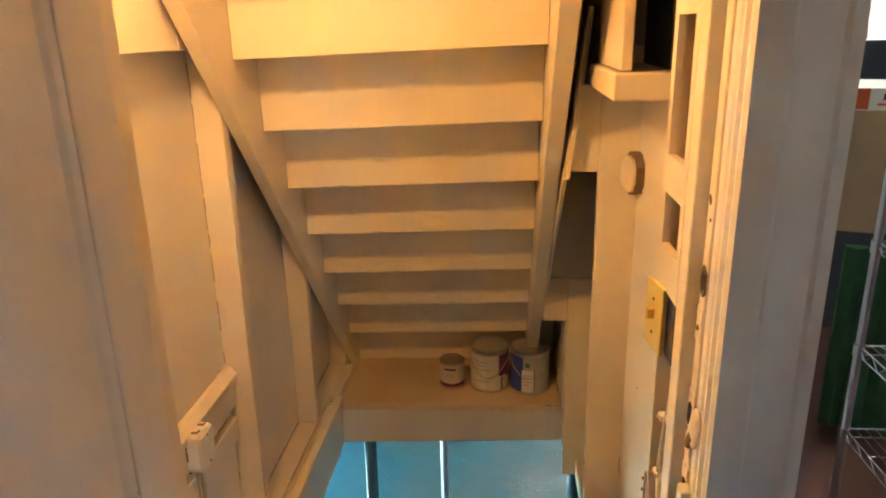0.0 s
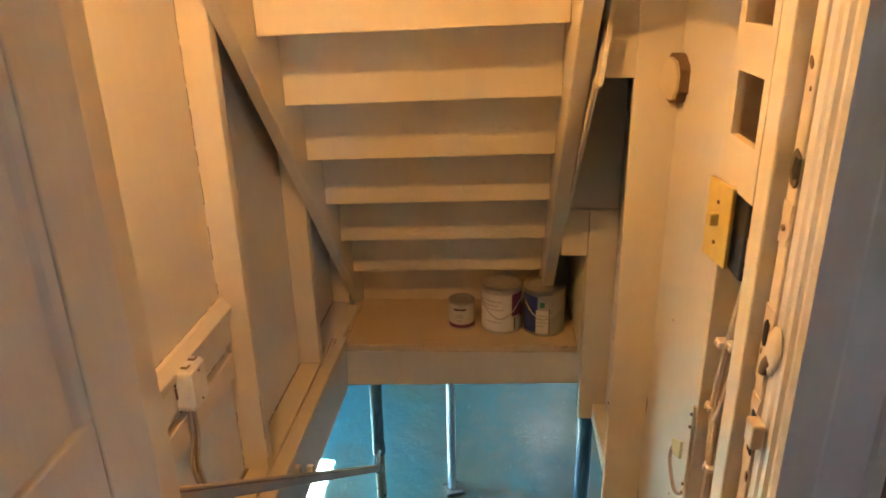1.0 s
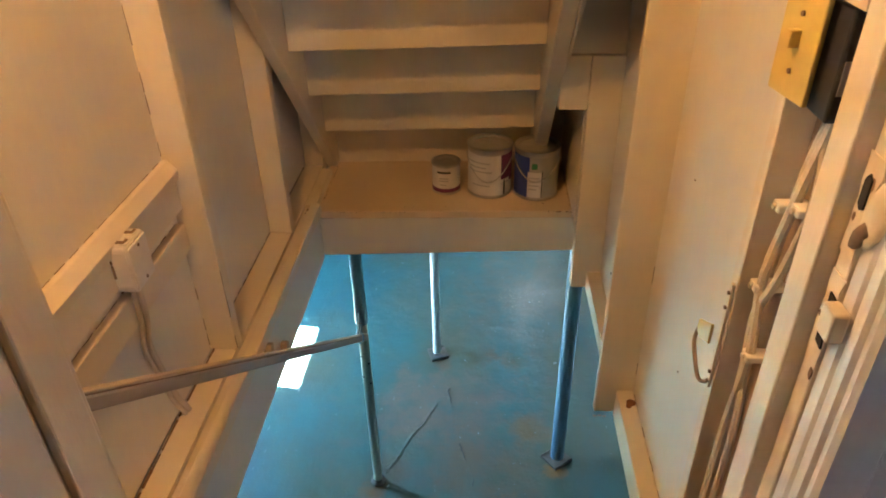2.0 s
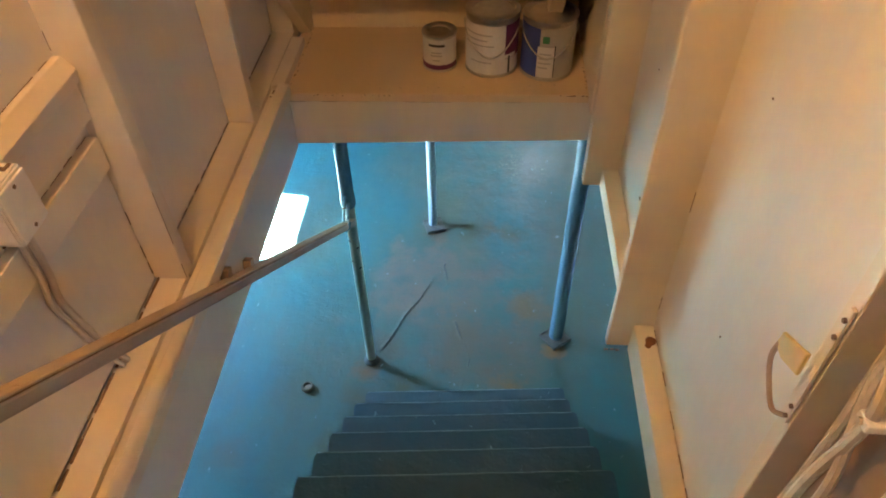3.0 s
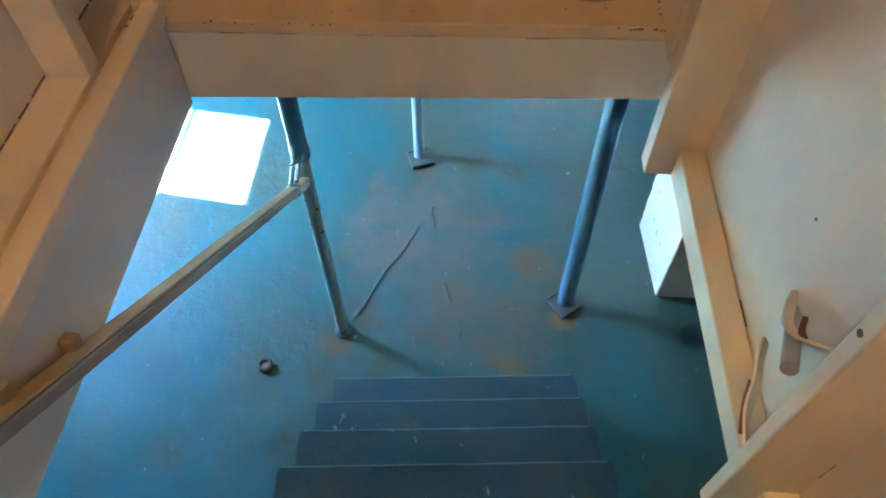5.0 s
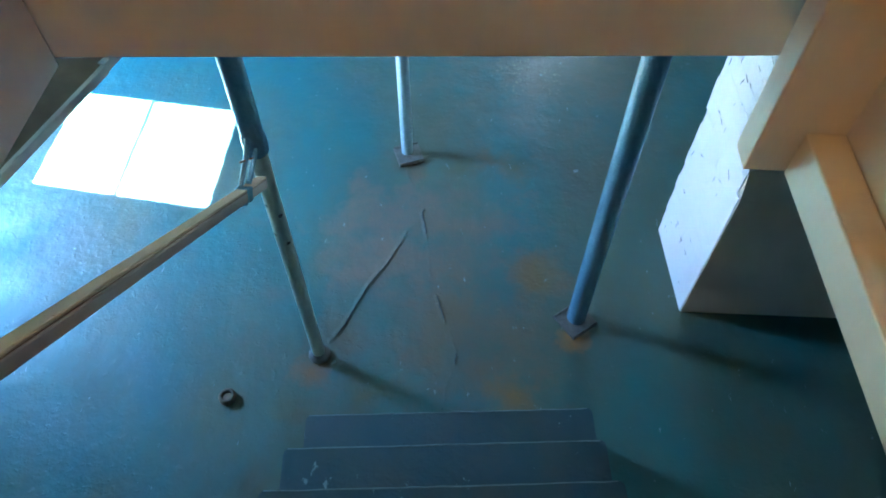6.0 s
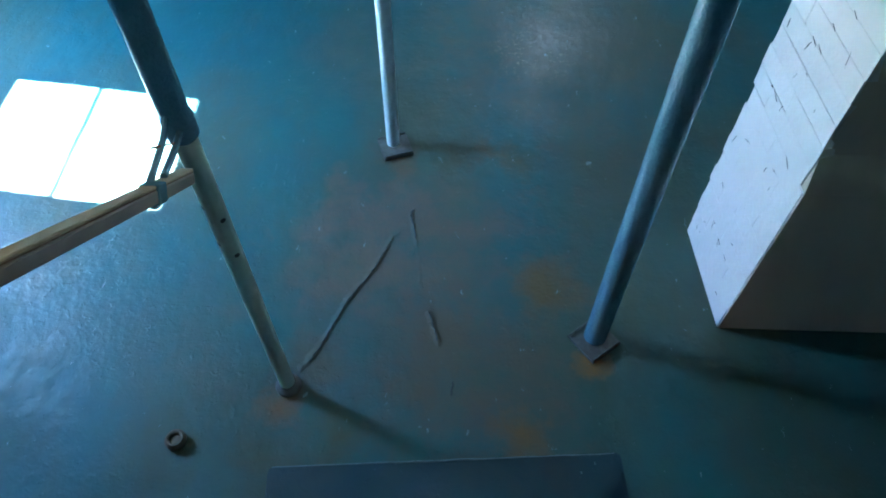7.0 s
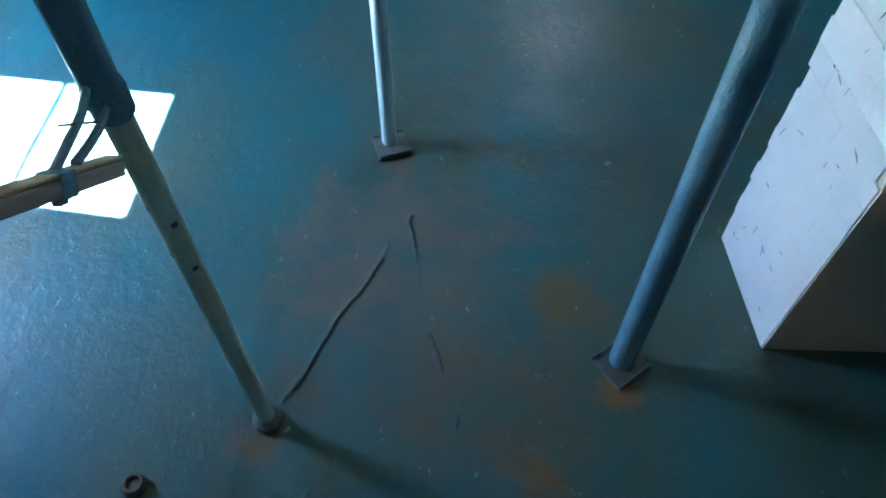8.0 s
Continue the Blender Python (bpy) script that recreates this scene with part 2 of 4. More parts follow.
def lathe(bm, profile, seg=32, at=(0, 0, 0)):
    rings = [[bm.verts.new((at[0] + r * math.cos(2 * math.pi * i / seg), at[1] + r * math.sin(2 * math.pi * i / seg), at[2] + z)) for i in range(seg)] for r, z in profile]
    for p, q in zip(rings, rings[1:]):
        for i in range(seg):
            bm.faces.new((p[i], p[(i + 1) % seg], q[(i + 1) % seg], q[i]))
    bm.faces.new(rings[0][::-1])
    bm.faces.new(rings[-1])
    return bm


def wire(bm, pts, r, seg=8):
    """A round cable through the points."""
    rings = []
    pts = [Vector(p) for p in pts]
    for i, p in enumerate(pts):
        d = (pts[min(i + 1, len(pts) - 1)] - pts[max(i - 1, 0)]).normalized()
        u = d.orthogonal().normalized() if not rings else (rings_u - d * rings_u.dot(d)).normalized()
        rings_u = u
        v = d.cross(u)
        rings.append([bm.verts.new(p + r * (math.cos(2 * math.pi * k / seg) * u + math.sin(2 * math.pi * k / seg) * v)) for k in range(seg)])
    for a, b in zip(rings, rings[1:]):
        for k in range(seg):
            bm.faces.new((a[k], a[(k + 1) % seg], b[(k + 1) % seg], b[k]))
    bm.faces.new(rings[0][::-1])
    bm.faces.new(rings[-1])
    return bm


def mesh_of(name, bm, material, smooth=False):
    bmesh.ops.recalc_face_normals(bm, faces=bm.faces)
    me = bpy.data.meshes.new(name)
    bm.to_mesh(me)
    bm.free()
    me.materials.append(material)
    if smooth:
        for p in me.polygons:
            p.use_smooth = True
        me.set_sharp_from_angle(angle=radians(35))
    return me


def solid(name, bm, material, label, category, kind="", smooth=False):
    return tagged(new(name, mesh_of(name, bm, material, smooth)), label, category, kind=kind)


def thing(name, at, label, category, group="", kind=""):
    ob = new(name)
    ob.location = at
    ob.empty_display_size = 0.1
    return tagged(ob, label, category, group, kind)


def part(name, bm, material, parent, label="", smooth=False):
    """One mesh under a thing or a part; its coordinates are the world's."""
    me = mesh_of(name, bm, material, smooth)
    top, shift = parent, Vector((0, 0, 0))
    while top is not None:
        shift += top.location
        top = top.parent
    me.transform(Matrix.Translation(-shift))
    ob = new(name, me)
    ob.parent = parent
    return tagged(ob, label)


# ---- the two floors and the outer walls ----
FLOOR_Z, CEIL_B = 2.03, 1.805
X0, X1, Y0, Y1 = -3.0, 4.2, -0.6, 8.0
HX0, HX1, HY0, HY1 = 0.01, 1.10, 1.53, 3.275

NX, NY = 72, 86


def floor_height(x, y):
    """The uneven concrete."""
    i, j = (x - X0 + 0.1) / (X1 - X0 + 0.2) * NX, (y - Y0) / (Y1 - Y0) * NY
    return B + 0.004 * noise.noise((i * 0.31, j * 0.31, 0)) - 0.004


bm = bmesh.new()
grid = [[bm.verts.new((X0 - 0.1 + (X1 - X0 + 0.2) * i / NX, Y0 + (Y1 - Y0) * j / NY, B + 0.004 * noise.noise((i * 0.31, j * 0.31, 0)) - 0.004)) for i in range(NX + 1)] for j in range(NY + 1)]
for j in range(NY):
    for i in range(NX):
        bm.faces.new((grid[j][i], grid[j][i + 1], grid[j + 1][i + 1], grid[j + 1][i]))
solid("basement_floor", bm, FLOORPAINT, "worn blue-green painted concrete basement floor with rust stains", "floor", "structure", True)

# the window in the side wall: an opening, its frame and a meeting rail
WY0, WY1, WZ0, WZ1 = 4.965, 5.65, 0.925, 1.684
bm = bmesh.new()
box(bm, X0 - 0.1, X0, Y0, WY0 - 0.06, -0.44, CEIL_B)
box(bm, X0 - 0.1, X0, WY1 + 0.06, Y1 + 0.2, -0.44, CEIL_B)
box(bm, X0 - 0.1, X0, WY0 - 0.06, WY1 + 0.06, -0.44, WZ0 - 0.05)
box(bm, X0 - 0.1, X0, WY0 - 0.06, WY1 + 0.06, WZ1 + 0.08, CEIL_B)
solid("wall_west", bm, BASEWALL, "painted basement wall with a small sash window", "wall", "structure")
# opening for the unseen far window
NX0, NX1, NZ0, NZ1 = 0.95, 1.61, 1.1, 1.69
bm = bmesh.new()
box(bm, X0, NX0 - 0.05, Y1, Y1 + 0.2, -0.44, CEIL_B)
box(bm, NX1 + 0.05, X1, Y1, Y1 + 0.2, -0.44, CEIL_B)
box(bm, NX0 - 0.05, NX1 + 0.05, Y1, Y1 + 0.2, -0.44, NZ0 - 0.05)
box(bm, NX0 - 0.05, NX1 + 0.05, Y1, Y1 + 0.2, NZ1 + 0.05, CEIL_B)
solid("wall_north", bm, BASEWALL, "painted far basement wall with a small inferred window", "wall", "structure")
win = thing("window_2", (1.28, Y1, NZ0), "unseen small basement window, inferred high in the far wall", "window", kind="structure")
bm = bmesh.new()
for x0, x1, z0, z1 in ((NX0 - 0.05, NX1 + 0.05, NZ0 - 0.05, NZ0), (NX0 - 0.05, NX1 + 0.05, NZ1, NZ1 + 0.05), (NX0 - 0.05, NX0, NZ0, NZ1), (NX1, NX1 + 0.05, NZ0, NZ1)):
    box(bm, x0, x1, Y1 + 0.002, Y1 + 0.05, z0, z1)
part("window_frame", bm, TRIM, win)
solid("wall_east", boxed(X1, X1 + 0.2, Y0, Y1 + 0.2, -0.44, CEIL_B), BASEWALL, "painted basement side wall", "wall", "structure")
solid("wall_south", boxed(X0 - 0.1, X1 + 0.2, Y0 - 0.2, Y0, -0.44, CEIL_B), BASEWALL, "painted basement end wall", "wall", "structure")
win = thing("window_1", (X0, 5.3, WZ0), "small basement sash window with two lights", "window", kind="structure")
bm = bmesh.new()
for a in ((WY0 - 0.06, WY1 + 0.06, WZ0 - 0.05, WZ0), (WY0 - 0.06, WY1 + 0.06, WZ1, WZ1 + 0.08), (WY0 - 0.06, WY0, WZ0, WZ1), (WY1, WY1 + 0.06, WZ0, WZ1)):
    box(bm, X0 - 0.03, X0 - 0.001, a[0], a[1], a[2], a[3])
part("window_frame", bm, TRIM, win)
part("meeting_rail", boxed(X0 - 0.018, X0 - 0.004, WY0, WY1, 1.274, 1.29), TRIM, win)
solid("ground", boxed(-60, X0 - 0.1, -40, 50, 0.4, 0.75), GREENCLOTH, "grass outside the basement window", "ground", "structure")
# dark board shelf hung beside the stair opening, with a white edge in two lengths
hs = thing("hanging_shelf", (-0.6, 3.4, 1.35), "dark brown board shelf with white edge strips, hung below the ceiling", "shelf")
sm = Matrix.Translation((-0.225, 3.81, 1.35)) @ pose(0, 0, 0, 0, 0, -16)
part("board", boxed(-0.62, -0.014, -1.0, 0.72, -0.022, 0.0, 0.003, sm), RAW, hs)
part("edge_strip", boxed(-0.013, 0.0, -1.0, -0.002, -0.02, 0.004, 0.002, sm), WHITEP, hs, "white edge strip")
part("edge_strip", boxed(-0.026, -0.006, 0.0, 0.72, -0.0215, 0.003, 0.002, sm), WHITEP, hs, "white edge strip set back a little")
for hx in (-0.58, -0.1):
    for hy in (-0.9, 0.66):
        part("hanger", tube(bmesh.new(), sm @ Vector((hx, hy, -0.002)), sm @ Vector((hx, hy, CEIL_B - 1.345)), 0.006, 10), CABLE, hs)

# the storey above: slab with the stair opening
bm = bmesh.new()
box(bm, X0 - 0.1, HX0, Y0 - 3.0, 8.2, CEIL_B, FLOOR_Z)
box(bm, HX1, X1 + 0.2, Y0 - 3.0, 8.2, CEIL_B, FLOOR_Z)
box(bm, HX0, HX1, Y0 - 3.0, HY0, CEIL_B, FLOOR_Z)
box(bm, HX0, HX1, 3.98, 8.2, CEIL_B, FLOOR_Z)
box(bm, HX0, HX1, 3.322, 3.98, 1.87, 1.97)
solid("floor", bm, PALEJOIST, "timber floor between the storeys with the stair opening", "floor", "structure")
solid("hall_floor", boxed(X0, X1, -2.4, 1.60, FLOOR_Z + 0.002, FLOOR_Z + 0.012), HALLFLOOR, "dark red wooden hall floor", "floor", "structure")
solid("side_room_floor", boxed(1.145, X1, 1.6, 6.0, FLOOR_Z + 0.002, FLOOR_Z + 0.012), HALLFLOOR, "dark red wooden floor of the side room", "floor", "structure")

TOP = 4.55
bm = bmesh.new()
box(bm, X0 - 0.1, X1 + 0.1, -2.6, 8.2, TOP, TOP + 0.1)
solid("ceiling", bm, HALLWALL, "pale plaster ceiling", "ceiling", "structure")
# hall behind the camera, with an added unseen window
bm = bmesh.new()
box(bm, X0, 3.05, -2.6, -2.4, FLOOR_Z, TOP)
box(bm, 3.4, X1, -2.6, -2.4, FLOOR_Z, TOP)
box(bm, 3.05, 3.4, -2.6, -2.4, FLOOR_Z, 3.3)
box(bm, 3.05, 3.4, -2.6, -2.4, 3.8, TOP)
solid("hall_wall_south", bm, HALLWALL, "pale hall wall with an added window opening", "wall", "structure")
solid("hall_wall_west", boxed(X0 - 0.1, X0, -2.6, 1.6, FLOOR_Z, TOP), HALLWALL, "pale hall wall", "wall", "structure")
solid("hall_wall_east", boxed(X1, X1 + 0.1, -2.6, 6.0, FLOOR_Z, TOP), HALLWALL, "pale wall of the side room", "wall", "structure")
# unseen wall; its opening is added to keep the room's far wall bright
bm = bmesh.new()
box(bm, 1.122, 1.14, 3.972, 4.6, FLOOR_Z, TOP)
box(bm, 1.122, 1.14, 5.6, 6.0, FLOOR_Z, TOP)
box(bm, 1.122, 1.14, 4.6, 5.6, FLOOR_Z, 3.0)
box(bm, 1.122, 1.14, 4.6, 5.6, 4.2, TOP)
solid("side_room_window_wall", bm, HALLWALL, "pale side room wall with an added, unseen window opening", "wall", "structure")
solid("side_room_wall", boxed(1.14, X1, 6.0, 6.1, FLOOR_Z, TOP), HALLWALL, "pale far wall of the side room", "wall", "structure")

# ---- stairwell, left side: boarded wall with studs ----
LX = -0.055
wl = thing("wall_left", (LX, 2.0, FLOOR_Z), "cream painted boarded stairwell wall with exposed studs", "wall", kind="structure")
part("panel", boxed(LX - 0.02, LX, 1.59, 2.475, FLOOR_Z, TOP, 0.002), PANEL, wl)
part("panel", boxed(LX - 0.02, LX - 0.004, 2.475, 3.08, FLOOR_Z, TOP), PANEL, wl)
part("panel", boxed(LX - 0.02, LX - 0.004, 3.08, 3.95, FLOOR_Z, TOP), PANEL, wl)
part("upper_board", boxed(LX + 0.001, LX + 0.06, 1.59, 2.30, 3.472, TOP, 0.003), PANEL, wl)
part("upper_board", boxed(LX + 0.001, LX + 0.06, 2.303, 2.60, 3.472, TOP, 0.003), PANEL, wl)
for y in (2.465, 3.07, 3.60):
    part("stud", boxed(LX - 0.002, 0.02, y, y + 0.04, FLOOR_Z + 0.004, 3.9, 0.003), CREAM, wl)
part("ledge_board", boxed(LX + 0.0095, 0.016, 1.6, 2.484, FLOOR_Z - 0.03, FLOOR_Z + 0.003, 0.002), CREAM, wl, "cream painted ledge")
part("ledge_board", boxed(LX - 0.001, 0.018, 2.486, 3.9, FLOOR_Z - 0.03, FLOOR_Z + 0.003, 0.002), CREAM, wl, "cream painted ledge")
part("groove_strip", boxed(0.0165, 0.0415, 1.6, 3.27, FLOOR_Z - 0.05, FLOOR_Z - 0.012), CREAM, wl)
part("ledge_lip", boxed(0.042, 0.078, 1.6, 3.27, FLOOR_Z - 0.03, FLOOR_Z + 0.012, 0.004), CREAM, wl)
part("ledge_end", boxed(0.0185, 0.0605, 3.272, 3.575, 2.0045, FLOOR_Z + 0.004, 0.003), CREAM, wl)
part("fascia", boxed(0.045, 0.066, 1.6, 3.274, CEIL_B - 0.006, FLOOR_Z - 0.032, 0.003), TRIM, wl)
# chair-rail boards in the first bay
part("rail_board", prism(bmesh.new(), [(LX, 2.468), (LX + 0.022, 2.468), (LX + 0.022, 2.538), (LX + 0.03, 2.543), (LX + 0.034, 2.568), (LX + 0.014, 2.592), (LX, 2.592)], "y", 1.56, 2.463, 0.002), CREAM, wl)
part("rail_board", boxed(LX, LX + 0.022, 1.56, 2.455, 2.36, 2.432, 0.003), CREAM, wl)
part("lower_panel", boxed(LX, LX + 0.006, 1.56, 2.455, FLOOR_Z + 0.012, 2.358, 0.002), PANEL, wl)

# ---- stairwell, right side ----
RX = 1.09
wr = thing("wall_right", (RX, 2.0, 1.85), "cream painted boarded stairwell wall with studs and a slot", "wall", kind="structure")
bm = bmesh.new()
box(bm, RX, RX + 0.02, 1.845, 2.498, 1.8, TOP)
part("panel", bm, PANEL, wr)
bm = bmesh.new()
SL = (2.675, 2.69, 2.265, 2.375)
box(bm, RX, RX + 0.003, 2.502, SL[0], 1.8, 3.02)
box(bm, RX, RX + 0.003, SL[1], 3.16, 1.8, 3.02)
box(bm, RX, RX + 0.003, SL[0], SL[1], 1.8, SL[2])
box(bm, RX, RX + 0.003, SL[0], SL[1], SL[3], 3.02)
part("panel", bm, PANEL, wr)
part("panel", boxed(RX, RX + 0.02, 2.502, 3.16, 3.022, TOP), PANEL, wr)
part("panel", boxed(RX, RX + 0.02, 3.162, 3.929, 1.8, TOP), PANEL, wr)
part("stud", boxed(0.99, RX + 0.006, 2.4985, 2.521, 1.808, 3.46, 0.003), CREAM, wr)
part("stud", boxed(0.99, RX + 0.006, 3.145, 3.19, 1.775, 2.62, 0.003), CREAM, wr)
part("block", boxed(0.90, 0.9885, 3.1455, 3.185, 2.45, 2.62, 0.003), CREAM, wr)
part("filler_board", boxed(0.902, 1.088, 3.156, 3.175, 2.622, 3.2, 0.002), CREAM, wr)
part("sill_rail", prism(bmesh.new(), [(2.522, 1.80), (3.143, 1.775), (3.143, 1.845), (2.522, 1.85)], "x", 1.041, RX - 0.001, 0.003), CREAM, wr)
part("sill_rail", boxed(1.043, RX - 0.001, 1.64, 2.498, 1.80, 1.892, 0.003), CREAM, wr)
part("gusset", prism(bmesh.new(), [(0.915, 3.148), (0.9895, 3.148), (0.9895, 3.368), (0.944, 3.368), (0.93, 3.27)], "y", 2.5, 2.52, 0.001), CREAM, wr)
part("edge_strip", prism(bmesh.new(), [(0.903, 3.135), (0.914, 3.135), (0.929, 3.27), (0.958, 3.55), (0.946, 3.55), (0.917, 3.27)], "y", 2.46, 2.52, 0.001), CREAM, wr)
part("edge_strip", prism(bmesh.new(), [(2.52, 3.12), (2.535, 3.15), (3.13, 2.60), (3.13, 2.57)], "x", 0.903, 0.912, 0.001), CREAM, wr, "thin slanted strip beside the stair string")
part("blocking_board", boxed(0.948, RX - 0.001, 2.04, 2.42, 3.37, 3.422, 0.004), CREAM, wr)
part("upright_board", boxed(0.962, 0.985, 2.07, 2.36, 3.424, TOP, 0.003), CREAM, wr)
# near-black box whose colour gives the darkness of the open hole
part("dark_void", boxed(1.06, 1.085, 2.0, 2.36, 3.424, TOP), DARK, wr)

# ---- landing shelf at the foot of the upper flight ----
sh = thing("landing_shelf", (0.5, 3.5, 2.0), "worn cream painted shelf boards over a header beam", "shelf")
part("shelf_board", prism(bmesh.new(), [(0.03, 1.975), (1.085, 1.9935), (1.085, 2.0215), (0.03, 2.003)], "y", 3.2725, 3.9, 0.003), SHELF, sh)
part("header_beam", prism(bmesh.new(), [(0.0625, 1.811), (1.085, 1.854), (1.085, 1.9925), (0.0625, 1.9745)], "y", 3.275, 3.32, 0.003), TRIM, sh)
part("back_board", boxed(0.04, 1.0, 3.76, 3.79, 2.0, 2.26), SHELF, sh)
part("side_board", boxed(0.988, 1.0, 3.2, 3.76, 2.0, 2.43, 0.002), CREAM, sh)
solid("wall_back", boxed(-0.1, 1.12, 3.93, 3.97, CEIL_B, TOP), PANEL, "cream boarded end wall of the stairwell", "wall", "structure")

# ---- the upper flight, seen from below ----
up = thing("upper_staircase", (0.46, 3.2, 2.0), "cream painted wooden staircase seen from its underside", "staircase")
RUN, RISE = 0.175, 0.205
for i in range(-4, 8):
    y, z = 2.65 + RUN * (i - 1), 3.25 - RISE * (i - 1)
    if z > 2.0 + 0.02:
        part("tread", boxed(0.064, 0.854, y + 0.0165, y + RUN - 0.0005, z + 0.003, z + 0.026), CREAM, up)
        part("riser", boxed(0.064, 0.854, y, y + 0.016, z, z + RISE - 0.0005 + 0.026, 0.002), CREAM, up)
    else:
        part("riser", boxed(0.064, 0.854, y, y + 0.016, 2.004, z + RISE - 0.0005), CREAM, up)


def string_board(x0, x1, lift=0.0):
    def low(y):
        return 3.223 + lift - 1.09 * (y - 2.493)
    return prism(bmesh.new(), [(1.55, low(1.55)), (3.615 + 0.92 * lift, 2.001), (3.9, 2.001), (3.9, 2.12), (1.55, low(1.55) + 0.36)], "x", x0, x1, 0.003)


for ob in up.children:
    for v in ob.data.vertices:
        v.co.z += 0.022 * v.co.x / 0.79
part("stringer", string_board(0.022, 0.0625, 0.05), CREAM, up)
part("stringer", string_board(0.8555, 0.90), CREAM, up)

# ---- the lower flight ----
low = thing("lower_staircase", (0.6, 2.6, B), "dark teal painted wooden basement steps with worn nosings", "staircase")
SKEW = Matrix.Translation((0.61, 0, 0)) @ pose(0, 0, 0, 0, 0, 4.3) @ Matrix.Translation((-0.61, 0, 0))


def skewed(bm, y):
    m = Matrix.Translation((0, y, 0)) @ SKEW @ Matrix.Translation((0, -y, 0))
    bmesh.ops.transform(bm, matrix=m, verts=bm.verts[:])
    return bm


for k in range(1, 11):
    y, z = 3.565 - 0.2015 * (k - 1), B + 0.206 * k
    x0, x1 = 0.075 + random.uniform(-0.006, 0.006), 1.148 + random.uniform(-0.006, 0.006)
    t = bmesh.new()
    prism(t, [(x0, y - 0.25), (x1, y - 0.25), (x1, y - 0.016), (x1 - 0.006, y - 0.004), (x1 - 0.016, y), ((x0 + x1) / 2, y - 0.004), (x0 + 0.016, y - 0.001), (x0 + 0.006, y - 0.006), (x0, y - 0.016)], "z", z - 0.036, z)
    bmesh.ops.bevel(t, geom=t.edges[:], offset=0.005, segments=2, affect="EDGES")
    part("tread", skewed(t, y), STEPPAINT, low)
    edge = wire(bmesh.new(), [(x0 + 0.014 + (x1 - x0 - 0.034) * q / 24, y - 0.005 + random.uniform(-0.0012, 0.0012), z - 0.002 + random.uniform(-0.0015, 0.001)) for q in range(25)], 0.0028, 6)
    part("worn_edge", skewed(edge, y), EDGE, low, "worn pale nosing edge")
    part("riser", skewed(boxed(x0 + 0.03, x1 - 0.03, y - 0.05, y - 0.03, z - 0.206 + 0.001, z - 0.037), y), STEPPAINT, low)
for x in (0.17, 1.03):
    part("stringer", prism(bmesh.new(), [(3.46, B), (3.46, B + 0.1), (1.62, 1.84), (1.62, 1.56), (3.2, B)], "x", x, x + 0.028, 0.003), STEPPAINT, low)

# ---- doorway ----
dl, dr, dy0, dy1, DH = 0.26, 0.99, 1.45, 1.585, FLOOR_Z + 2.02
fr = thing("door_frame", (0.6, 1.5, FLOOR_Z), "cream painted door frame with worn strike plates", "door frame", kind="structure")
part("jamb", boxed(dl - 0.09, dl, dy0 + 0.0, dy1, FLOOR_Z, DH, 0.004), CREAM, fr)
part("jamb", boxed(1.03, 1.14, 1.653, 1.681, FLOOR_Z, DH, 0.003), CREAM, fr)
part("stop", boxed(dl, dl + 0.012, dy0 + 0.06, dy1 - 0.02, FLOOR_Z, DH, 0.003), CREAM, fr)
part("stop", boxed(1.01, 1.06, 1.682, 1.7265, FLOOR_Z, TOP, 0.003), CREAM, fr)
part("head", boxed(dl - 0.09, 1.12, dy0, 1.70, DH + 0.001, DH + 0.05), CREAM, fr)
cs = prism(bmesh.new(), [(1.0335, 1.652), (1.0335, 1.634), (1.0365, 1.629), (1.037, 1.618), (1.031, 1.612), (1.031, 1.606), (1.036, 1.602), (1.0345, 1.592), (1.038, 1.583), (1.078, 1.577), (1.084, 1.5815), (1.136, 1.5815), (1.142, 1.577), (1.158, 1.577), (1.158, 1.602), (1.06, 1.602), (1.06, 1.652)], "z", FLOOR_Z, DH + 0.1)
part("casing", cs, TRIM, fr, "wide white painted casing board")
part("casing", boxed(dl - 0.2, dl - 0.092, 1.43, 1.48, FLOOR_Z, DH + 0.1, 0.004), TRIM, fr)
part("header", boxed(-0.2, 1.12, 1.48, 1.58, DH + 0.05, TOP), HALLWALL, fr)
bm = bmesh.new()
box(bm, X0, -0.072, 1.482, 1.575, FLOOR_Z, TOP)
box(bm, -0.072, dl - 0.092, 1.482, 1.575, FLOOR_Z, DH + 0.05)
solid("hall_wall_north", bm, HALLWALL, "pale hall wall beside the cellar door", "wall", "structure")

# open door, hinged on the left jamb
door = thing("door_1", (0.27, 1.40, FLOOR_Z), "cream panelled wooden door standing wide open", "door", kind="structure")
DX0, DX1 = 0.290, 0.325
part("stile", boxed(DX0, DX1, 1.36, 1.442, FLOOR_Z + 0.01, DH - 0.01, 0.003), TRIM, door)
part("stile", boxed(DX0, DX1, 0.725, 0.835, FLOOR_Z + 0.01, DH - 0.01, 0.003), TRIM, door)
for z0, z1 in ((2.045, 2.25), (2.85, 3.0), (3.9, 4.035)):
    part("rail", boxed(DX0, DX1, 0.8355, 1.3595, z0, z1, 0.003), TRIM, door)
for z0, z1 in ((2.2505, 2.8495), (3.0005, 3.8995)):
    part("door_panel", boxed(DX0 + 0.009, DX1 - 0.008, 0.836, 1.359, z0, z1), TRIM, door)
    part("moulding", prism(bmesh.new(), [(DX1 - 0.008, 1.359), (DX1 - 0.002, 1.359), (DX1 - 0.004, 1.349), (DX1 - 0.008, 1.341)], "z", z0, z1), TRIM, door)

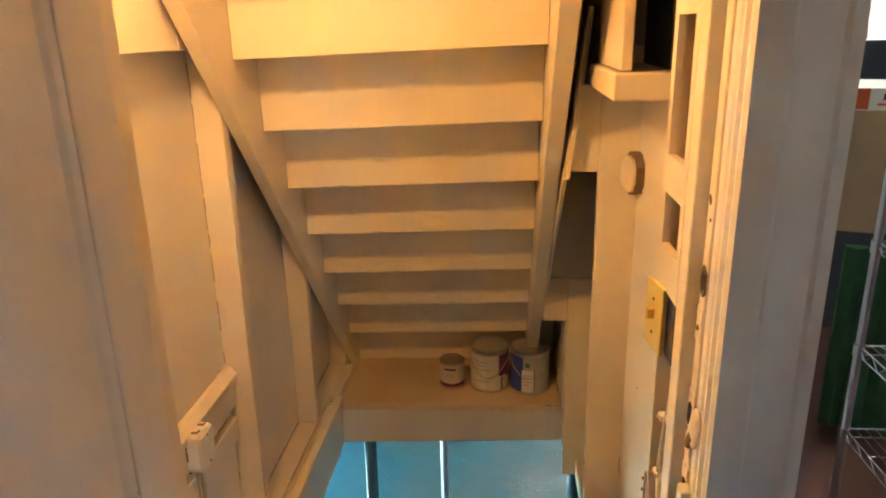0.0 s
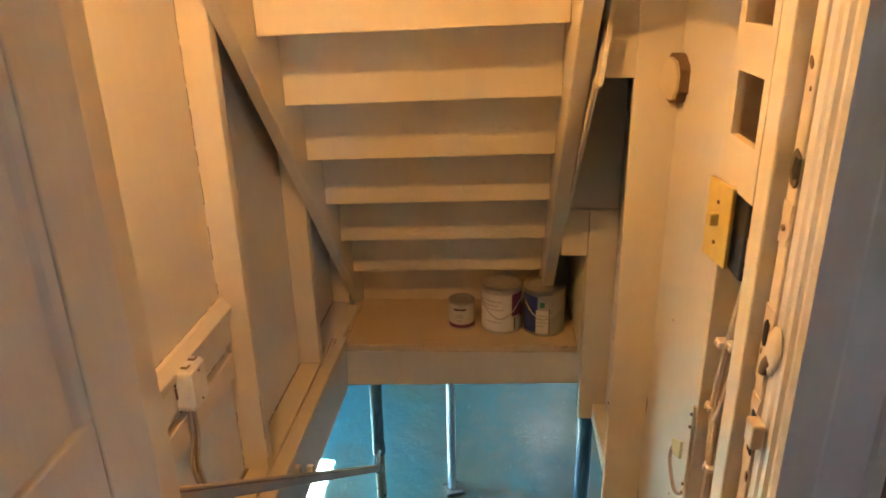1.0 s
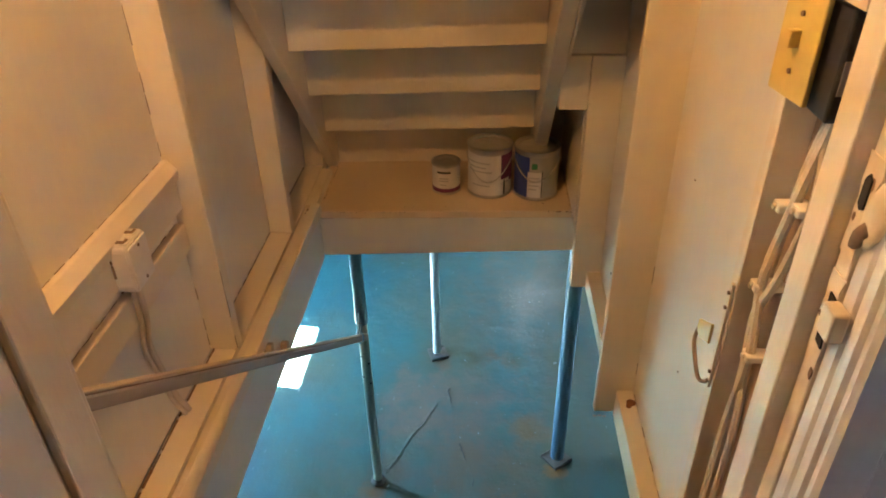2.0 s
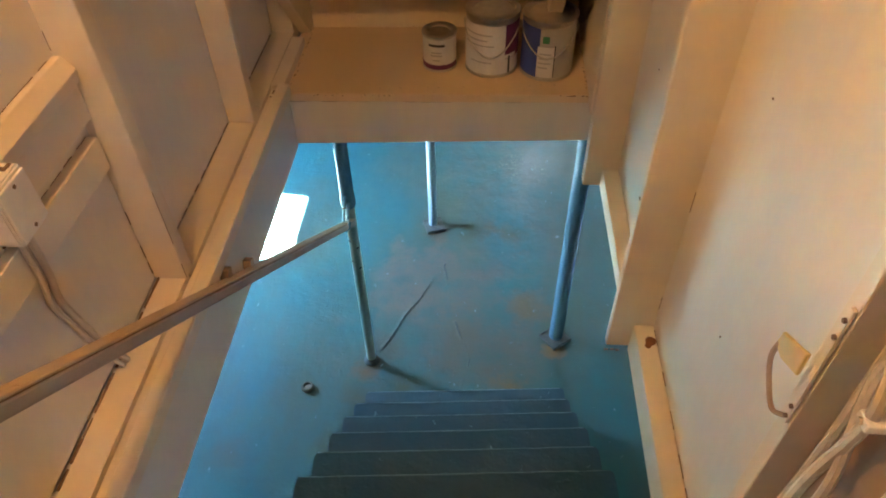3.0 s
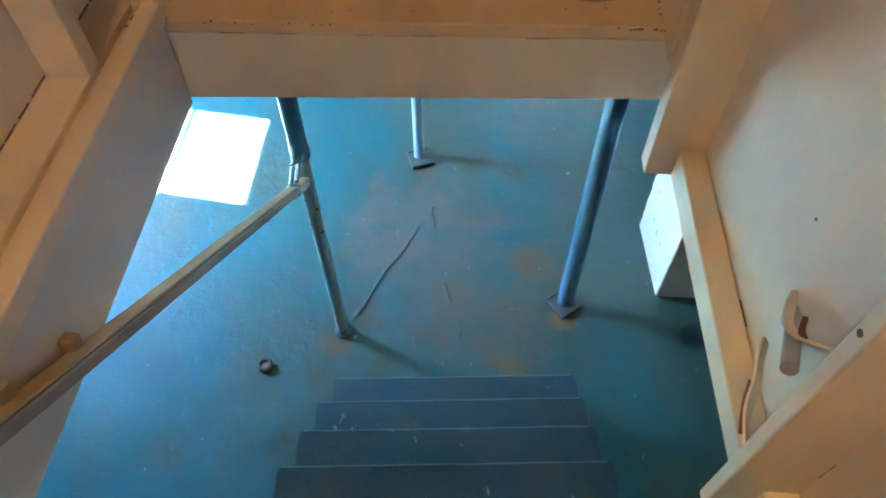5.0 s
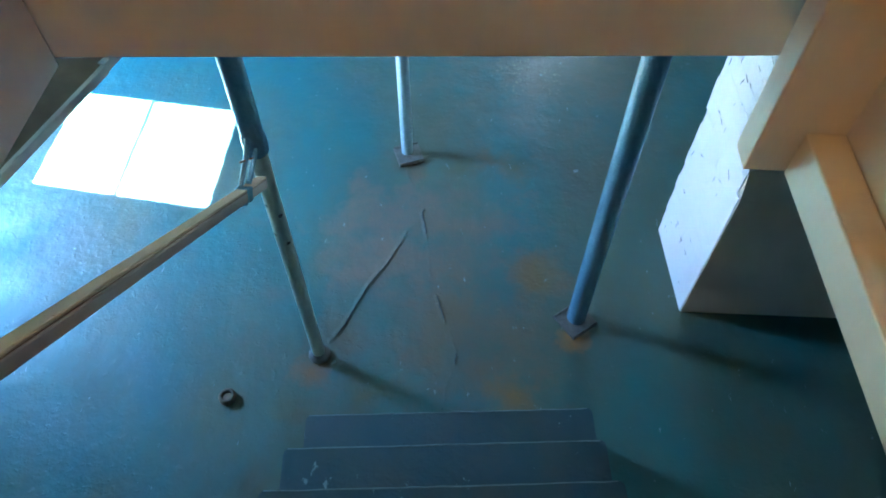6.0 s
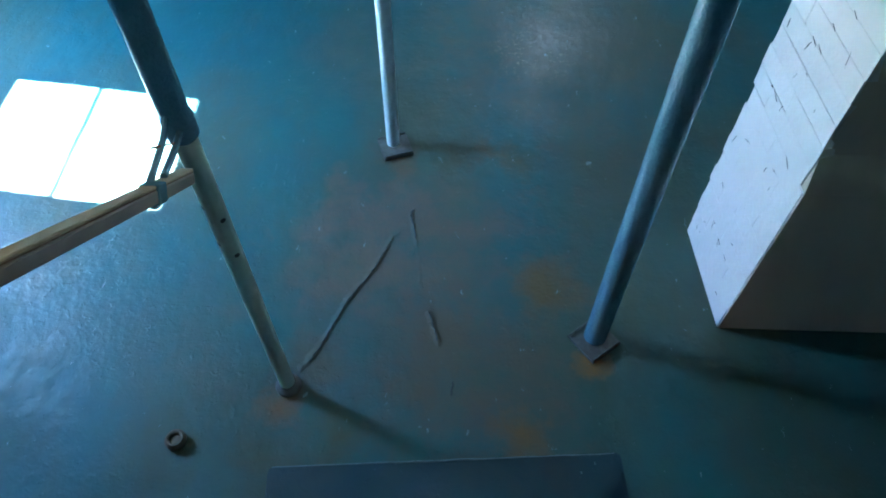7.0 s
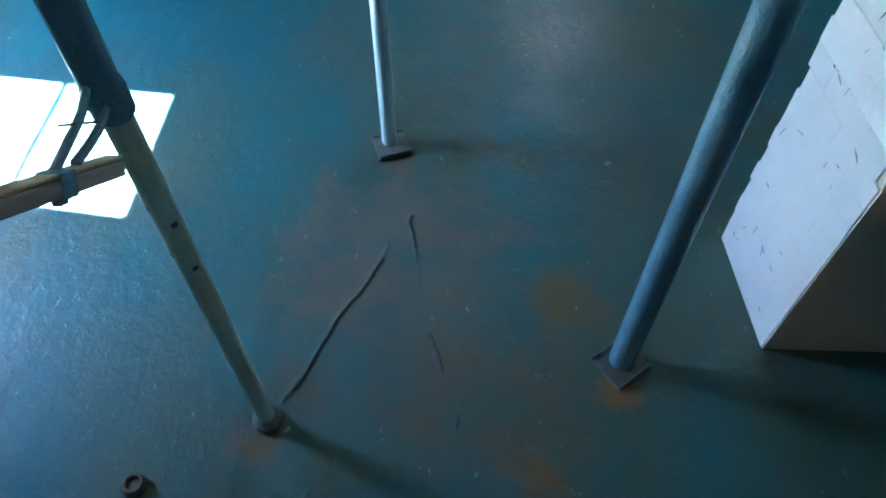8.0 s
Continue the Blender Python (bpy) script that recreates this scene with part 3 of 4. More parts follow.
# ---- right wall beside the doorway: slotted cover board, open cable channel ----
part("channel_back", boxed(1.063, 1.078, 1.728, 1.868, 1.9, TOP), CHANNEL, wr, "raw brown wood at the back of the cable channel")
bm = bmesh.new()
box(bm, 1.01, 1.022, 1.727, 1.747, 3.09, 4.5)
box(bm, 1.01, 1.022, 1.847, 1.87, 3.09, 4.5)
for z0, z1 in ((3.09, 3.158), (3.245, 3.306), (3.52, 4.5)):
    box(bm, 1.01, 1.022, 1.747, 1.847, z0, z1)
part("slotted_cover_board", bm, CREAM, wr)
part("channel_side", boxed(1.022, RX, 1.87, 1.895, 1.9, TOP, 0.002), CREAM, wr)

# switch with its box
sw = thing("light_switch", (1.003, 1.825, 2.97), "aged yellow toggle switch plate hanging askew from a steel box", "light switch")
part("box", boxed(1.018, 1.061, 1.76, 1.815, 2.97, 3.085, 0.003), GREYBOX, sw, "dark steel switch box")
tilt = Matrix.Translation((1.003, 1.825, 3.035)) @ pose(0, 0, 0, 0, 0, 9)
plate = part("plate", boxed(-0.004, 0.003, -0.036, 0.036, -0.059, 0.059, 0.002, tilt), YELLOW, sw)
part("toggle", boxed(-0.016, -0.003, -0.005, 0.005, -0.004, 0.014, 0.001, tilt), YELLOW, plate)
for dz in (-0.03, 0.03):
    part("screw", tube(bmesh.new(), tilt @ Vector((-0.006, 0, dz)), tilt @ Vector((0.0, 0, dz)), 0.003, 10), RAW, plate)
part("sticker", boxed(1.022, 1.045, 1.7585, 1.7595, 3.0, 3.035), SILVERLABEL, sw)
ob = solid("outlet_insert", boxed(1.026, 1.058, 1.755, 1.795, 3.165, 3.25, 0.003), BLACK, "black device inside the wall cut-out", "socket")


def cable(name, pts, r, label):
    return solid(name, wire(bmesh.new(), pts, r), CABLE, label, "cable", smooth=True)


def curve_pts(keys, n=8):
    """Catmull-Rom through the key points."""
    k = [Vector(p) for p in keys]
    k = [2 * k[0] - k[1]] + k + [2 * k[-1] - k[-2]]
    out = []
    for a, b, c, d in zip(k, k[1:], k[2:], k[3:]):
        for i in range(n):
            t = i / n
            out.append(0.5 * (2 * b + (c - a) * t + (2 * a - 5 * b + 4 * c - d) * t * t + (3 * b - a - 3 * c + d) * t ** 3))
    return out + [k[-2]]


cable("cable", curve_pts([(1.034, 1.77, 2.97), (1.032, 1.80, 2.85), (1.032, 1.825, 2.73), (1.03, 1.80, 2.63), (1.032, 1.818, 2.48), (1.032, 1.822, 2.33), (1.034, 1.83, 2.1), (1.034, 1.83, 1.95)]), 0.0065, "painted cable clipped to the channel")
cable("cable", curve_pts([(1.036, 1.785, 2.97), (1.036, 1.765, 2.88), (1.034, 1.79, 2.76), (1.036, 1.83, 2.66), (1.034, 1.795, 2.52), (1.036, 1.80, 2.35), (1.036, 1.81, 2.1), (1.036, 1.81, 1.95)]), 0.006, "painted cable crossing another in the channel")
cable("cable", curve_pts([(1.045, 1.80, 2.97), (1.047, 1.83, 2.86), (1.047, 1.845, 2.7), (1.046, 1.84, 2.5), (1.047, 1.85, 2.2), (1.047, 1.85, 1.95)]), 0.006, "painted cable at the back of the channel")
for y, z in ((1.822, 2.84), (1.775, 2.86), (1.828, 2.72), (1.797, 2.627)):
    cl = thing("cable_clip", (1.045, y, z), "small white cable clip nailed in the channel", "cable clip", "cable clips")
    part("body", boxed(1.022, 1.0625, y - 0.009, y + 0.012, z - 0.006, z + 0.006, 0.003), WHITEP, cl)
    part("nail_head", tube(bmesh.new(), (1.019, y + 0.002, z), (1.024, y + 0.002, z), 0.004, 10), CABLE, cl)

hk = thing("hook_latch", (1.008, 1.862, 2.6), "small paint-caked hook latch screwed to the board edge", "latch")
part("strap", boxed(1.016, 1.0205, 1.8715, 1.879, 2.50, 2.69, 0.001), CREAM, hk)
part("flap", prism(bmesh.new(), [(1.88, 2.615), (1.905, 2.60), (1.932, 2.585), (1.934, 2.562), (1.915, 2.56), (1.88, 2.578)], "x", 1.004, 1.009, 0.002), YELLOW, hk, "yellowed paint-caked flap")
part("hook", wire(bmesh.new(), curve_pts([(1.006, 1.93, 2.568), (1.003, 1.928, 2.545), (1.004, 1.91, 2.52), (1.008, 1.89, 2.50), (1.018, 1.878, 2.505)], 5), 0.0032), CHANNEL, hk)
for z in (2.675, 2.65, 2.53, 2.512):
    part("screw", tube(bmesh.new(), (1.013, 1.8745, z), (1.017, 1.8745, z), 0.0028, 8), RAW, hk)

# strikes let into the rebate of the right jamb, caked with old paint
def caked(bm, seed, amount):
    """Uneven layers of old paint over an edge."""
    rnd = random.Random(seed)
    for v in bm.verts:
        v.co += Vector([rnd.uniform(-amount, amount) for _ in range(3)])
    return bm


def rounded_plate(y0, y1, z0, z1, seed, n=7):
    """A worn plate lying on the rebate face, its outline wavy under the paint."""
    rnd = random.Random(seed)
    left = [(y0 + rnd.uniform(-0.0025, 0.0025), z0 + (z1 - z0) * i / n) for i in range(n + 1)]
    right = [(y1 + rnd.uniform(-0.0025, 0.0025), z1 - (z1 - z0) * i / n) for i in range(n + 1)]
    return prism(bmesh.new(), left + right, "x", 1.0288, 1.0305)


st = thing("strike_plate", (1.03, 1.66, 3.16), "paint-caked strike with a gouged latch hole in the jamb", "strike plate", "strikes on the jamb")
part("plate", rounded_plate(1.654, 1.6795, 3.062, 3.115, 2), CREAM, st)
part("hole", prism(bmesh.new(), [(1.652, 3.141), (1.658, 3.134), (1.668, 3.137), (1.677, 3.15), (1.675, 3.169), (1.667, 3.179), (1.657, 3.175), (1.652, 3.17)], "x", 1.0275, 1.0302), STUB, st, "gouged brown latch hole")
part("hole_core", prism(bmesh.new(), [(1.6525, 3.147), (1.662, 3.143), (1.669, 3.154), (1.664, 3.171), (1.653, 3.169)], "x", 1.0268, 1.029), DARK, st)
part("screw", tube(bmesh.new(), (1.0262, 1.667, 3.083), (1.029, 1.667, 3.083), 0.0042, 10), RAW, st)
st = thing("strike_plate", (1.03, 1.65, 2.93), "paint-caked strike with a bulging lip over the jamb edge", "strike plate", "strikes on the jamb")
part("plate", rounded_plate(1.653, 1.68, 2.872, 2.978, 5), CREAM, st)
part("hole", prism(bmesh.new(), [(1.662, 2.925), (1.668, 2.922), (1.6735, 2.928), (1.6735, 2.953), (1.668, 2.96), (1.662, 2.955)], "x", 1.0268, 1.029), DARK, st, "dark latch slot")
lip = bmesh.new()
bmesh.ops.create_uvsphere(lip, u_segments=18, v_segments=12, radius=1.0, matrix=Matrix.Translation((1.031, 1.643, 2.928)) @ pose(0, 0, 0, 8, 0, 0) @ Matrix.Diagonal((0.0075, 0.017, 0.036, 1)))
part("lip", caked(lip, 4, 0.0009), CREAM, st, "bulging painted lip", True)
# dark brown patch just below the lip
hollow = bmesh.new()
bmesh.ops.create_uvsphere(hollow, u_segments=14, v_segments=10, radius=1.0, matrix=Matrix.Translation((1.0275, 1.650, 2.905)) @ pose(0, 0, 0, 30, 0, 0) @ Matrix.Diagonal((0.0065, 0.009, 0.023, 1)))
part("hollow", caked(hollow, 6, 0.0008), RAW, st, "dark brown patch under the lip", True)
bolt = thing("bolt_keeper", (1.03, 1.66, 2.79), "small painted bolt keeper with square holes", "bolt keeper")
part("plate", rounded_plate(1.653, 1.679, 2.735, 2.85, 9), CREAM, bolt)
for z0, z1 in ((2.802, 2.828), (2.764, 2.792)):
    part("hole", prism(bmesh.new(), [(1.652, z0), (1.665, z0 + 0.003), (1.667, z1), (1.655, z1 - 0.002)], "x", 1.0266, 1.029), DARK, bolt)
part("block", boxed(1.016, 1.033, 1.628, 1.655, 2.79, 2.826, 0.003), CREAM, bolt)
part("bolt_end", tube(bmesh.new(), (1.0225, 1.654, 2.815), (1.0225, 1.661, 2.815), 0.004, 10), TIN, bolt)
# chipped paint spots on the jamb
rnd = random.Random(11)
for q in range(9):
    z, y, r = rnd.uniform(2.66, 3.30), rnd.uniform(1.656, 1.678), rnd.uniform(0.002, 0.0055)
    outline = [(y + r * rnd.uniform(0.5, 1.2) * math.cos(k), z + 1.5 * r * rnd.uniform(0.5, 1.2) * math.sin(k)) for k in (0, 0.9, 1.8, 2.7, 3.6, 4.5, 5.4)]
    solid("paint_chip", prism(bmesh.new(), outline, "x", 1.0285, 1.0302), RAW, "bare brown spot where the jamb paint chipped", "paint chip")

# round box, with its worn rim
rb = thing("junction_cover", (1.05, 2.44, 3.16), "round paint-caked junction box cover", "junction box")
rnd = random.Random(21)
for nm, r, y0, y1, mat in (("cover", 0.046, 2.462, 2.4555, CREAM), ("rim", 0.054, 2.463, 2.46, RAW)):
    bm = tube(bmesh.new(), (1.087, y0, 3.15), (1.055 if nm == "cover" else 1.064, y1, 3.15), r, 22)
    for v in bm.verts:
        f = rnd.uniform(0.86, 1.06)
        v.co.z = 3.15 + (v.co.z - 3.15) * f
        v.co.y = 2.46 + (v.co.y - 2.46) * f
    part(nm, bm, mat, rb)

kn = solid("rust_hole", tube(bmesh.new(), (1.075, 2.45, 1.8905), (1.075, 2.45, 1.8935), 0.013, 9), RUST, "rusty hole in the sill rail", "hole")
solid("rust_hole", tube(bmesh.new(), (1.067, 2.437, 1.8905), (1.067, 2.437, 1.8932), 0.008, 8), RUST, "small rusty hole beside a larger one", "hole")
clp = thing("bent_clip", (1.06, 2.6, 1.84), "torn curl of caked paint round a grey pipe end", "clip")


def curled_sheet(keys, wide, thick):
    """A thin sheet that follows the curve, as wide as the given vector."""
    pts, w, bm = curve_pts(keys, 5), Vector(wide), bmesh.new()
    rows = []
    for i, p in enumerate(pts):
        d = (pts[min(i + 1, len(pts) - 1)] - pts[max(i - 1, 0)]).normalized()
        n = d.cross(w).normalized() * thick
        k = 1.0 - 0.35 * abs(2 * i / (len(pts) - 1) - 1) ** 2
        rows.append([bm.verts.new(q) for q in (p - w * k + n, p + w * k + n, p + w * k - n, p - w * k - n)])
    for a, b in zip(rows, rows[1:]):
        for k in range(4):
            bm.faces.new((a[k], a[(k + 1) % 4], b[(k + 1) % 4], b[k]))
    bm.faces.new(rows[0])
    bm.faces.new(rows[-1][::-1])
    return bm


part("pipe", tube(bmesh.new(), (1.091, 2.705, 1.995), (1.045, 2.60, 2.03), 0.011, 14), PIPEGREY, clp, "grey pipe end", True)
part("flap", curled_sheet([(1.085, 2.72, 2.02), (1.066, 2.69, 2.035), (1.05, 2.655, 2.045), (1.052, 2.625, 2.062), (1.07, 2.60, 2.085), (1.087, 2.59, 2.092)], (0.012, 0.006, -0.012), 0.0018), CREAM, clp, "curled flap of caked paint", True)
part("strap", curled_sheet([(1.04, 2.655, 2.0), (1.028, 2.63, 2.0), (1.022, 2.60, 1.985), (1.012, 2.57, 1.965), (1.006, 2.53, 1.955)], (0.008, 0.0, -0.013), 0.0016), CREAM, clp, "torn strap bent round the stud edge", True)
part("split", wire(bmesh.new(), curve_pts([(1.066, 2.655, 2.058), (1.056, 2.635, 2.06), (1.05, 2.618, 2.072)], 4), 0.0042, 6), RAW, clp, "dark tear")
part("split", wire(bmesh.new(), curve_pts([(1.022, 2.61, 1.975), (1.014, 2.585, 1.96), (1.008, 2.55, 1.945)], 4), 0.0048, 6), RAW, clp, "dark tear")
rnd = random.Random(5)
for y, z in ((2.202, 2.231), (2.773, 2.104), (2.33, 2.62), (2.05, 2.42), (2.95, 2.3)):
    solid("nail_head", tube(bmesh.new(), (1.0885, y, z), (1.0905, y, z), 0.0022, 8), RAW, "small dark nail head in the wall board", "nail")
solid("nail_head", tube(bmesh.new(), (0.9885, 2.511, 2.27), (0.991, 2.511, 2.27), 0.004, 8), RAW, "small dark nail head in the stud", "nail")
# pale board added beyond the slot to catch light, so the slot reads bright
part("slot_ledge", boxed(RX + 0.0035, 1.42, 2.66, 3.1, 2.17, 2.19), WHITEP, wr, "added pale board that brightens the wall slot")

# ---- left wall fittings ----
jb = thing("outlet_box", (-0.03, 2.16, 2.48), "white surface outlet box on the rail boards", "outlet")
bx = bmesh.new()
for r0, r1, z0, z1 in (((2.138, 2.204), (2.131, 2.212), 2.46, 2.475), ((2.131, 2.212), (2.131, 2.212), 2.475, 2.556), ((2.131, 2.212), (2.136, 2.207), 2.556, 2.566)):
    lo = [bx.verts.new(p) for p in ((-0.05, r0[0], z0), (0.004, r0[0], z0), (0.004, r0[1], z0), (-0.05, r0[1], z0))]
    hi = [bx.verts.new(p) for p in ((-0.05, r1[0], z1), (0.004, r1[0], z1), (0.004, r1[1], z1), (-0.05, r1[1], z1))]
    for k in range(4):
        bx.faces.new((lo[k], lo[(k + 1) % 4], hi[(k + 1) % 4], hi[k]))
    if z0 == 2.46:
        bx.faces.new(lo[::-1])
bx.faces.new(hi)
bmesh.ops.remove_doubles(bx, verts=bx.verts[:], dist=0.0005)
bmesh.ops.bevel(bx, geom=bx.edges[:], offset=0.003, segments=2, affect="EDGES")
part("body", bx, WHITEP, jb)
part("face", boxed(0.0035, 0.0085, 2.136, 2.207, 2.468, 2.559, 0.002), WHITEP, jb)
for z in (2.477, 2.55):
    part("screw", tube(bmesh.new(), (0.0075, 2.172, z), (0.0098, 2.172, z), 0.0035, 10), RAW, jb)
for y in (2.152, 2.19):
    part("slot", boxed(-0.03, -0.005, y - 0.004, y + 0.004, 2.5655, 2.568), RAW, jb)
    part("slot", boxed(-0.0095, -0.004, y + 0.004, y + 0.013, 2.5655, 2.568), RAW, jb)

solid("conduit_cable", wire(bmesh.new(), curve_pts([(-0.022, 2.178, 2.465), (-0.024, 2.178, 2.37), (-0.038, 2.182, 2.29), (-0.04, 2.2, 2.2), (-0.038, 2.222, 2.1), (-0.026, 2.236, 2.042)]), 0.007), CABLE, "painted cable running down from the outlet box", "cable", smooth=True)
solid("conduit_cable", wire(bmesh.new(), curve_pts([(-0.024, 2.16, 2.465), (-0.026, 2.16, 2.37), (-0.041, 2.165, 2.29), (-0.043, 2.186, 2.2), (-0.042, 2.208, 2.1), (-0.03, 2.224, 2.04)]), 0.005), CABLE, "thin painted cable beside the thicker one", "cable", smooth=True)

# brown dirt that has settled in the open joints of the boards
def grime(parent, a, b, r, seed, keep=0.95):
    rnd = random.Random(seed)
    a, b = Vector(a), Vector(b)
    n = max(3, int((b - a).length / 0.05))
    for i in range(n):
        if rnd.random() < keep:
            p, q = a.lerp(b, i / n), a.lerp(b, min(1, (i + rnd.uniform(0.6, 1.0)) / n))
            part("joint_dirt", wire(bmesh.new(), [p, p.lerp(q, 0.5) + Vector([rnd.uniform(-0.0007, 0.0007) for _ in range(3)]), q], r * rnd.uniform(0.6, 1.1), 5), RAW, parent)


for i, (y0, y1, x, z, r) in enumerate(((1.6, 2.463, LX + 0.001, 2.5925, 0.001), (1.6, 2.463, LX + 0.0065, 2.4675, 0.0018), (1.6, 2.463, LX + 0.001, 2.4325, 0.001), (1.6, 2.463, LX + 0.0065, 2.3595, 0.0018),
                                       (1.7, 2.484, LX + 0.0085, FLOOR_Z + 0.003, 0.0035), (2.51, 3.07, LX - 0.003, FLOOR_Z + 0.0035, 0.0014), (3.115, 3.6, LX - 0.003, FLOOR_Z + 0.0035, 0.002))):
    grime(wl, (x, y0, z), (x, y1, z), r, 30 + i)
grime(wl, (LX + 0.001, 2.4645, 2.05), (LX + 0.001, 2.4645, 3.45), 0.0013, 50, 0.6)
grime(wl, (0.0203, 2.4655, 2.04), (0.0203, 2.4655, 2.3), 0.001, 51, 0.5)
grime(jb, (-0.03, 2.13, 2.466), (-0.03, 2.13, 2.562), 0.0026, 52)
grime(jb, (-0.033, 2.138, 2.5668), (-0.033, 2.206, 2.5668), 0.0022, 61)
grime(jb, (-0.032, 2.136, 2.459), (-0.032, 2.206, 2.459), 0.0026, 53)
grime(wr, (RX - 0.001, 2.4985, 1.9), (RX - 0.001, 2.4975, 2.4), 0.001, 54, 0.25)
grime(wr, (RX - 0.001, 2.5225, 1.9), (RX - 0.001, 2.5225, 2.9), 0.001, 55, 0.3)
grime(wr, (RX - 0.0015, 1.9, 1.8925), (RX - 0.0015, 2.49, 1.8925), 0.0012, 56, 0.5)
grime(wr, (RX - 0.0015, 2.55, 1.851), (RX - 0.0015, 3.14, 1.846), 0.0012, 57, 0.5)
grime(wr, (0.9895, 2.4995, 1.79), (1.03, 2.4995, 1.79), 0.003, 58)
grime(sh, (0.066, 3.2722, 1.9755), (1.0, 3.2722, 1.992), 0.0006, 59, 0.35)
grime(sh, (0.064, 3.2755, 1.9), (0.064, 3.2755, 1.97), 0.0016, 60)

# ---- handrail ----
hr = thing("handrail", (0.1, 3.7, 1.05), "cream painted wooden handrail fixed to the jack post", "handrail")
a, b = Vector((0.084, 3.768, 1.008)), Vector((0.1, 1.64, 2.645))
rot = (b - a).to_track_quat("Y", "Z").to_matrix().to_4x4()
L = (b - a).length
part("rail", boxed(-0.0155, 0.0155, -L / 2, L / 2, -0.022, 0.003, 0.004, Matrix.Translation((a + b) / 2) @ rot), RAILWOOD, hr)
part("top_strip", boxed(-0.0145, 0.0145, -L / 2, L / 2, 0.0045, 0.0105, 0.003, Matrix.Translation((a + b) / 2) @ rot), RAILTOP, hr, "yellowed cream top strip")
part("dark_gap", boxed(-0.0135, 0.0135, -L / 2 + 0.002, L / 2 - 0.002, 0.0025, 0.005, 0.0, Matrix.Translation((a + b) / 2) @ rot), RAW, hr)
part("strut", wire(bmesh.new(), curve_pts([(0.07, 3.655, 1.1), (0.06, 3.73, 1.088), (0.05, 3.80, 1.078), (0.04, 3.862, 1.085)], 4), 0.0075, 8), POSTBLUE, hr, smooth=True)
part("strut", wire(bmesh.new(), curve_pts([(0.082, 3.69, 1.085), (0.07, 3.75, 1.06), (0.062, 3.80, 1.045), (0.06, 3.845, 1.045)], 4), 0.0075, 8), POSTBLUE, hr, smooth=True)
part("rod", wire(bmesh.new(), [(0.054, 3.735, 1.112), (0.06, 3.81, 1.05)], 0.0022, 6), RUST, hr)
cm = Matrix.Translation(a + (b - a).normalized() * 0.165) @ rot
part("clamp", boxed(-0.0185, 0.0185, -0.02, 0.016, -0.0245, 0.0125, 0.003, cm), POSTBLUE, hr)
part("clamp_lug", boxed(-0.008, 0.006, -0.012, 0.01, -0.034, -0.024, 0.003, cm), POSTBLUE, hr)

for y, z in ((2.655, 1.89), (2.53, 1.988)):
    part("bracket", prism(bmesh.new(), [(y - 0.016, z - 0.018), (y + 0.012, z - 0.024), (y + 0.018, z + 0.004), (y - 0.004, z + 0.012)], "x", 0.0665, 0.0885, 0.002), RAILTOP, hr, "small worn wooden bracket")

# ---- jack posts ----
def base_plate(x, y, size, turn, parent):
    m = Matrix.Translation((x, y, B)) @ pose(0, 0, 0, 0, 0, turn)
    part("base_plate", boxed(-size / 2, size / 2, -size / 2, size / 2, -0.006, 0.008, 0.002, m), PLATE, parent, "rusty square base plate")
    for q in range(2):
        side = m @ pose(0, 0, 0, 0, 0, 180 * q)
        part("plate_lip", boxed(-size / 2 + 0.004, size / 2 - 0.004, size / 2 - 0.009, size / 2 - 0.002, 0.006, 0.017, 0.002, side), PLATE, parent)


p1 = thing("jack_post", (0.048, 3.875, B), "pale green painted jack post with peg holes", "post", "basement posts")
part("lower_tube", tube(bmesh.new(), (0.048, 3.882, B), (0.048, 3.878, 1.06), 0.0265, 24), POSTLIGHT, p1, smooth=True)
part("upper_tube", tube(bmesh.new(), (0.048, 3.878, 1.03), (0.05, 3.876, CEIL_B), 0.032, 24), POSTBLUE, p1, "darker upper tube", True)
part("collar", lathe(bmesh.new(), [(0.027, -0.03), (0.035, -0.02), (0.036, 0.005), (0.033, 0.015), (0.036, 0.025), (0.0325, 0.045)], 24, (0.048, 3.878, 1.03)), POSTBLUE, p1, smooth=True)
# holes drawn as black plugs, the shade inside them given by colour
for i, z in enumerate((0.593, 0.642, 0.737, 0.786)):
    an = radians(-128 if i % 2 else -46)
    part("peg_hole", tube(bmesh.new(), (0.048 + 0.02 * math.cos(an), 3.88 + 0.02 * math.sin(an), z), (0.048 + 0.0274 * math.cos(an), 3.88 + 0.0274 * math.sin(an), z), 0.0075, 12), BLACK, p1)
part("foot", lathe(bmesh.new(), [(0.046, 0.0), (0.044, 0.012), (0.032, 0.02), (0.0275, 0.03)], 20, (0.048, 3.882, B)), PLATE, p1, "rusty foot", True)

p2 = thing("jack_post", (0.333, 5.085, B), "slim pale blue steel post with a rusty foot", "post", "basement posts")
part("tube", tube(bmesh.new(), (0.331, 5.088, B), (0.331, 5.092, CEIL_B), 0.03, 24), PALEPOST, p2, smooth=True)
base_plate(0.341, 5.069, 0.135, 20, p2)
p3 = thing("jack_post", (1.15, 4.12, B), "thick blue-grey painted steel column on a square plate", "post", "basement posts")
part("tube", tube(bmesh.new(), (1.156, 4.116, B), (1.158, 4.118, CEIL_B), 0.0415, 28), POSTBLUE, p3, smooth=True)
base_plate(1.151, 4.103, 0.14, 38, p3)

